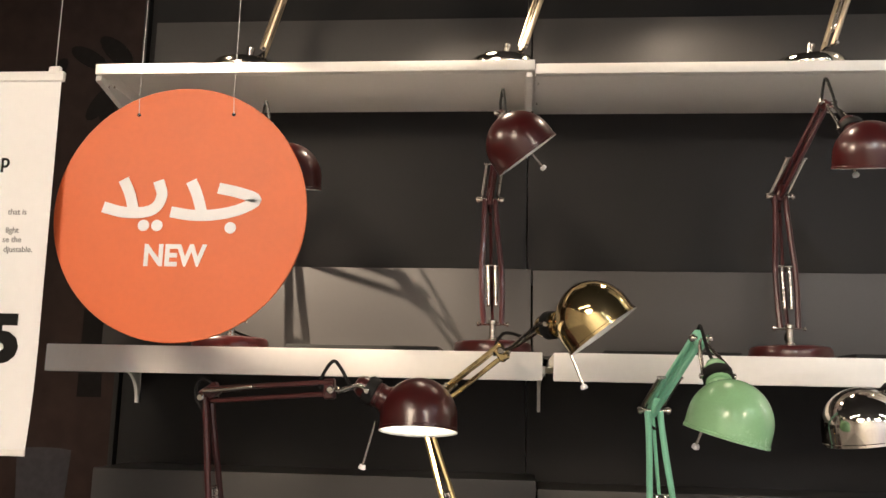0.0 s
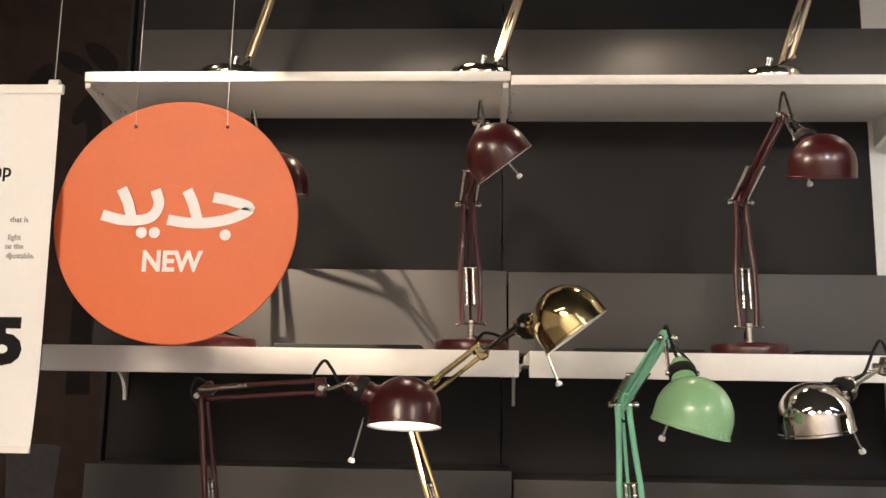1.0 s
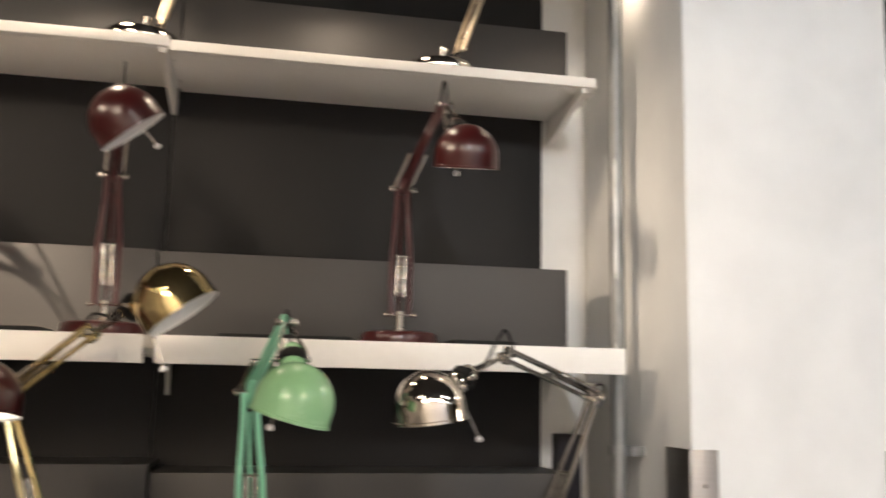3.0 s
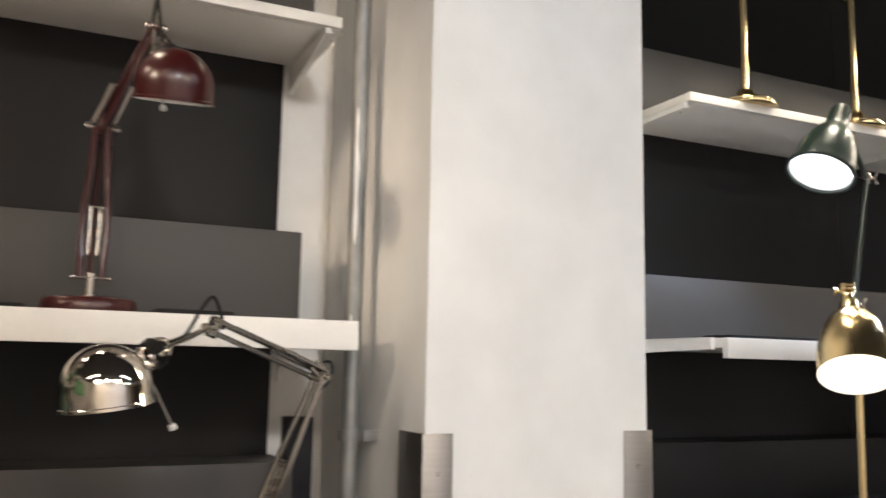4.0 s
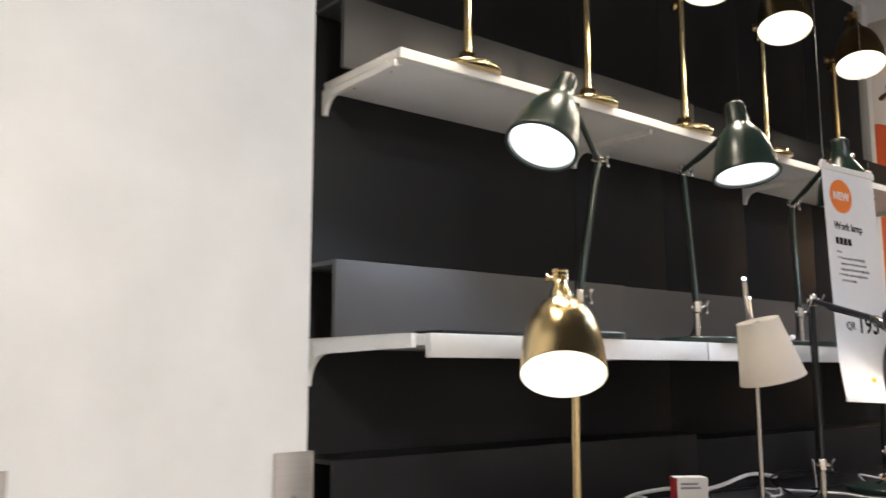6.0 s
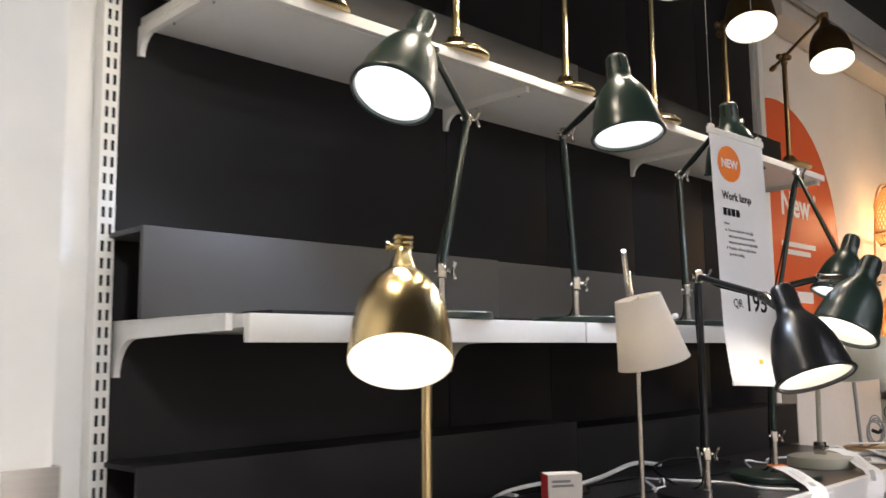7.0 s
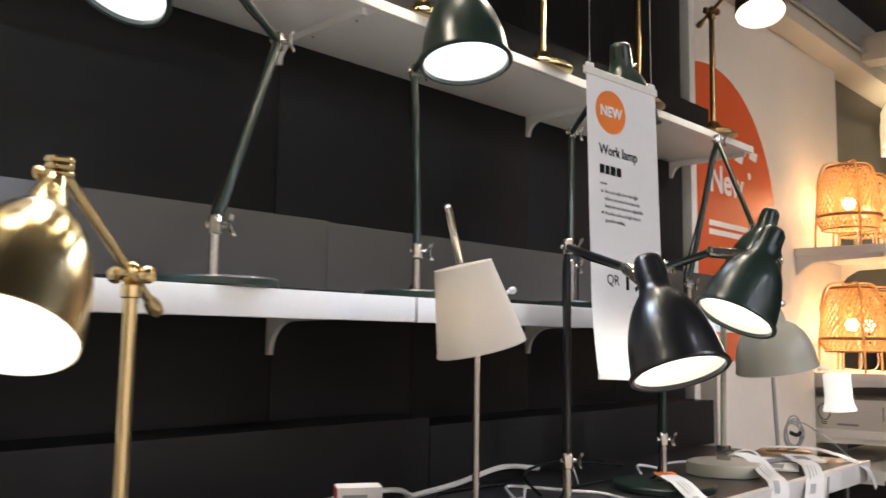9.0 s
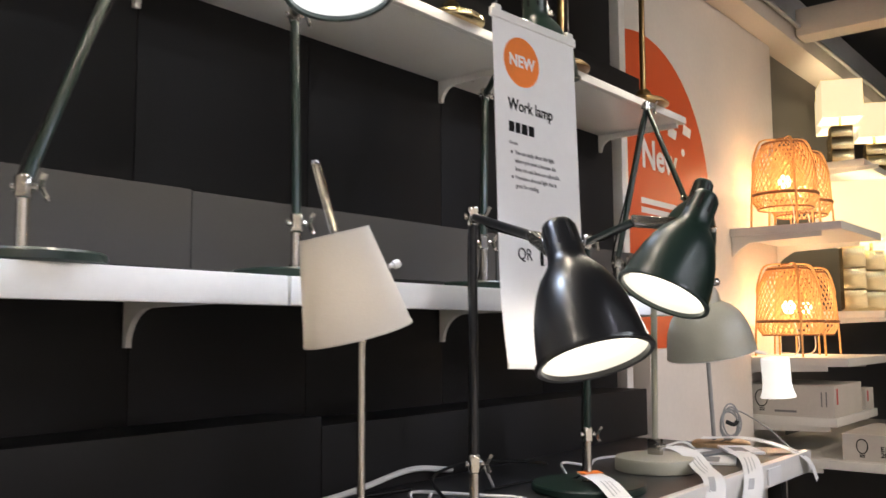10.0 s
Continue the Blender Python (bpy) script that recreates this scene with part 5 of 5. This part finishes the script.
shelf_pad(-0.215, 0.085, 2.09, 2.20, MID + 0.0008)
shelf_pad(0.86, 0.99, 2.10, 2.20, MID + 0.0008)
shelf_pad(0.40, 0.66, 2.12, 2.21, MID + 0.0008)
shelf_pad(2.20, 2.50, 2.17, 2.27, 1.5536 + 0.0005)
shelf_pad(2.74, 2.96, 2.20, 2.28, 1.5536 + 0.0005)
shelf_pad(3.22, 3.46, 2.14, 2.26, 1.5536 + 0.0005)

# ---------- far wall with its round orange graphic ----------
single("wall_panel", box(4.885, 2.482, 0, 6.50, 2.556, 2.90, 0.002), "wall_far", (5.6, 2.48, 0), "white painted wall panel beside the shelves", "wall", kind="structure")
single("wall_recess", box(6.502, 2.53, 0, 9.99, 2.556, 2.90, 0), "dark_grey", (8, 2.53, 0), "dark grey wall behind the far lamps", "wall", kind="structure")
single("cornice", box(4.885, 2.36, 2.902, 9.99, 2.556, 3.02, 0.004), "beam", (7, 2.45, 2.9), "painted beam along the top of the wall", "beam", kind="structure")
single("ceiling_beam", box(6.52, -3.4, 2.93, 6.66, 2.355, 3.07, 0.004), "beam", (6.6, 0, 2.93), "painted beam crossing the ceiling", "beam", kind="structure")
single("ceiling_beam", box(8.4, -3.4, 2.93, 8.55, 2.355, 3.07, 0.004), "beam", (8.5, 0, 2.93), "painted beam crossing the ceiling", "beam", kind="structure")
single("ceiling_rail", tube([(4.9, 2.34, 2.98), (9.9, 2.34, 2.98)], 0.012, 8, 0), "grey_cable", (4.9, 2.34, 2.98), "grey conduit under the ceiling beam", "conduit", kind="structure")
gr = thing("wall_graphic", (5.05, 2.48, 1.99), "large round orange wall graphic with white lettering", "wall graphic")
cx, cz, cr = 5.06, 1.985, 0.60
a0 = math.acos((4.888 - cx) / cr)
outline = [(cr * math.cos(q), cr * math.sin(q)) for q in [a0 - 2 * a0 * k / 60 for k in range(61)]]
part("disc", slab(outline[::-1], (cx, 2.4815, cz), (1, 0, 0), (0, 0, 1), 0.003), "orange_wall", gr, smooth=False)
words("lettering", "New", (5.03, 2.4772, 2.075), (1, 0, 0), (0, 0, 1), 0.155, "print_white", gr, 1.0, bold=0.004)
text_bars("small_print", [(0.0, 0.035, 0.36), (0.0, 0.0, 0.30)], (5.02, 2.4778, 1.90), (1, 0, 0), (0, 0, 1), "print_white", gr, 0.022)
text_bars("small_print", [(0.0, 0.0, 0.30)], (5.02, 2.4778, 1.69), (1, 0, 0), (0, 0, 1), "print_white", gr, 0.05)
for a, b in ((5.06, 2.28), (5.16, 2.25), (5.30, 2.24), (5.44, 2.27)):
    part("script_mark", slab([(-0.04, -0.012), (0.03, -0.02), (0.045, 0.018), (-0.03, 0.03)], (a, 2.4775, b), (1, 0, 0), (0, 0, 1), 0.001), "print_white", gr, smooth=False)
part("script_dot", lathe([(0, 0), (0.016, 0), (0.016, 0.001), (0, 0.001)], (5.40, 2.4785, 2.18), (0, -1, 0), 16), "print_white", gr)
# white box cabinet under the graphic
single("side_panel", box(4.90, 2.40, 0.0, 5.86, 2.48, 1.40, 0.004), "wall_far", (5.4, 2.44, 0), "white lower wall panel under the graphic", "panel", kind="structure")


# ---------- woven bamboo lamps on the far shelves ----------
def bamboo_lamp(at, label):
    at = Vector(at)
    t = thing("bamboo_lamp", at, label, "lamp", "woven bamboo lamps")
    h0, h1 = 0.092, 0.392
    rad = lambda s: 0.138 - 0.012 * s - 0.048 * s ** 5 - 0.026 * max(0, 0.12 - s) / 0.12
    turns, steps = 34, 16
    for way in (-1, 1):
        bm = bmesh.new()
        for k in range(turns):
            pts = []
            for i in range(steps + 1):
                s = i / steps
                q = 2 * math.pi * k / turns + way * s * 1.35
                r = rad(s) + 0.0015 * way
                pts.append(at + V(r * math.cos(q), r * math.sin(q), h0 + (h1 - h0) * s))
            tube(pts, 0.0031, 4, 0, bm)
        ob = part("weave", bm, "bamboo", t)
        ob["kind"] = "stuff"
    for s, r in ((0.0, 0.004), (0.20, 0.007), (0.97, 0.005)):
        part("hoop", tube([at + V((rad(s) + 0.004) * math.cos(q), (rad(s) + 0.004) * math.sin(q), h0 + (h1 - h0) * s) for q in [2 * math.pi * i / 28 for i in range(29)]], r, 6, 0), "bamboo_dark", t)
    for k in range(4):
        q = 2 * math.pi * (k + 0.4) / 4
        c = V(math.cos(q), math.sin(q), 0)
        part("leg", tube([at + c * 0.152, at + c * 0.147 + V(0, 0, 0.12), at + c * 0.136 + V(0, 0, 0.26), at + c * 0.136 + V(0, 0, 0.30), at + c * 0.103 + V(0, 0, 0.395), at + c * 0.026 + V(0, 0, 0.408)], 0.0050, 8, 5, flat=0.6), "bamboo", t)
    part("cap", lathe([(0, 0), (0.03, 0), (0.03, 0.008), (0, 0.01)], at + V(0, 0, 0.402), (0, 0, 1), 16), "bamboo_dark", t)
    part("bulb", ball(at + V(0, 0, 0.215), 0.030), "bulb_soft", t)
    part("cord", tube([at + V(0, 0, 0.215), at + V(0.02, -0.03, 0.08), at + V(0.05, 0.0, 0.004), at + V(0.12, 0.16, 0.003)], 0.003, 6, 5), "white_cable", t)
    glow("bulb_light", at + V(0, 0, 0.215), 9.5, (1.0, 0.66, 0.36), 0.05)
    return t


def far_shelf(x0, x1, y0, top, label):
    t = thing("shelf", ((x0 + x1) / 2, 2.3, top), label, "shelf", "far shelves")
    part("board", box(x0, y0, top - 0.035, x1, 2.478, top, 0.003), "white", t)
    for bx in (x0 + 0.03, x1 - 0.03):
        part("bracket", slab([(0, 0), (0.38, 0), (0.38, -0.02), (0.08, -0.03), (0.03, -0.06), (0, -0.09)], (bx, 2.478, top - 0.0352), (0, -1, 0), (0, 0, 1), 0.012), "white", t)
    return t


far_shelf(5.87, 6.52, 2.012, 1.912, "white shelf with woven bamboo lamps")
far_shelf(5.87, 6.52, 2.012, 1.35, "white shelf with woven bamboo lamps")
far_shelf(5.87, 6.52, 2.065, 1.105, "white shelf holding bulb cartons")
far_shelf(5.75, 7.60, 1.69, 0.955, "low white shelf holding bulb cartons")
for p in ((6.06, 2.295, 1.9125), (6.37, 2.322, 1.9125), (6.07, 2.30, 1.3505), (6.38, 2.322, 1.3505)):
    bamboo_lamp(p, "woven bamboo lamp, lit, on a white shelf")


def carton(x0, y0, z0, x1, y1, z1, label, text=""):
    """A bulb carton: its printed end faces the aisle's near side."""
    t = thing("bulb_carton", ((x0 + x1) / 2, (y0 + y1) / 2, z0), label, "carton", "bulb cartons")
    part("box", box(x0, y0, z0, x1, y1, z1, 0.002), "card", t, smooth=False)
    o, ax, ay = V(x0 - 0.0006, y1, z0), V(0, -1, 0), V(0, 0, 1)
    w, h = y1 - y0, z1 - z0
    ring = bmesh.new()
    c = [(w * 0.22 + h * 0.20 * math.sin(q), h * 0.58 + h * (0.24 if math.cos(q) > -0.4 else 0.30) * math.cos(q)) for q in [2 * math.pi * k / 18 for k in range(19)]]
    tube([o + ax * a + ay * b for a, b in c], 0.0022, 5, 0, ring)
    part("bulb_print", ring, "ink", t)
    text_bars("print", [(w * 0.19, h * 0.14, w * 0.06), (w * 0.19, h * 0.20, w * 0.06)], o, ax, ay, "ink", t, 0.004)
    if text:
        for k, line in enumerate(text.split("|")):
            words("print", line, o + ax * (w * 0.42) + ay * (h * (0.40 - 0.22 * k)), ax, ay, h * 0.26, "ink", t, 1.0, bold=0.0006)
    else:
        text_bars("print", [(w * 0.36, h * 0.12, w * 0.24)], o, ax, ay, "ink_grey", t, h * 0.07)
        text_bars("print", [(w * 0.86, h * 0.34, w * 0.014), (w * 0.91, h * 0.34, w * 0.014)], o, ax, ay, "ink_grey", t, h * 0.46)
    part("red_print", slab([(0.03, h * 0.4), (0.05, h * 0.4), (0.05, h * 0.9), (0.03, h * 0.9)], (x0, y0 - 0.0002, z0), (1, 0, 0), (0, 0, 1), 0.0008), "red_print", t, smooth=False)
    return t


carton(5.885, 2.075, 1.1055, 6.30, 2.455, 1.236, "white bulb carton on a white shelf")
carton(5.80, 1.70, 0.9555, 6.30, 2.03, 1.058, "white bulb carton on the low shelf", "E14|200 lm")
carton(6.36, 2.075, 1.1055, 6.50, 2.40, 1.20, "white bulb carton on a white shelf")


# ---------- block lamps at the far end ----------
def block_lamp(at, turn, size, label, tall=0.26, lit=1):
    at = Vector(at)
    t = thing("block_lamp", at, label, "lamp", "block lamps")
    m = Matrix.Translation(at) @ Matrix.Rotation(radians(turn), 4, "Z")
    for k in range(3):
        bm = box(-0.055, -0.055, 0.002 + tall / 3 * k, 0.055, 0.055, tall / 3 * (k + 1) - 0.003, 0.005)
        bmesh.ops.transform(bm, matrix=m, verts=bm.verts[:])
        part("block", bm, "brass", t)
    part("rod", rod(at + V(0, 0, tall - 0.01), at + V(0, 0, tall + 0.12), 0.008, seg=10), "gold", t)
    s = size / 2
    z0 = tall + 0.03
    for a, b, c, d in ((-s, -s, s, -s), (s, -s, s, s), (s, s, -s, s), (-s, s, -s, -s)):
        bm = bar((a, b, z0 + s), (c, d, z0 + s), (0, 0, 1), size, 0.003)
        bmesh.ops.transform(bm, matrix=m, verts=bm.verts[:])
        part("shade_side", bm, "shade_lit", t, "glowing fabric shade side")
    part("bulb", ball(at + V(0, 0, z0 + s), 0.03), "bulb_warm", t)
    glow("bulb_light", at + V(0, 0, z0 + s), 2.6, (1.0, 0.82, 0.55), 0.04)
    return t


far_shelf(6.90, 9.2, 2.16, 2.345, "white far shelf with lit block lamps")
far_shelf(6.90, 9.2, 2.10, 1.56, "white far shelf with lit block lamps")
for p in ((6.99, 2.29, 2.3455), (7.25, 2.37, 2.3455), (7.62, 2.27, 2.3455), (8.1, 2.30, 2.3455)):
    block_lamp(p, 24, 0.20, "brass block lamp with a lit cube shade", 0.20)
for p in ((7.02, 2.27, 1.5605), (7.34, 2.25, 1.5605), (7.74, 2.25, 1.5605), (8.2, 2.25, 1.5605)):
    block_lamp(p, 24, 0.30, "brass block lamp with a large lit cube shade", 0.34)
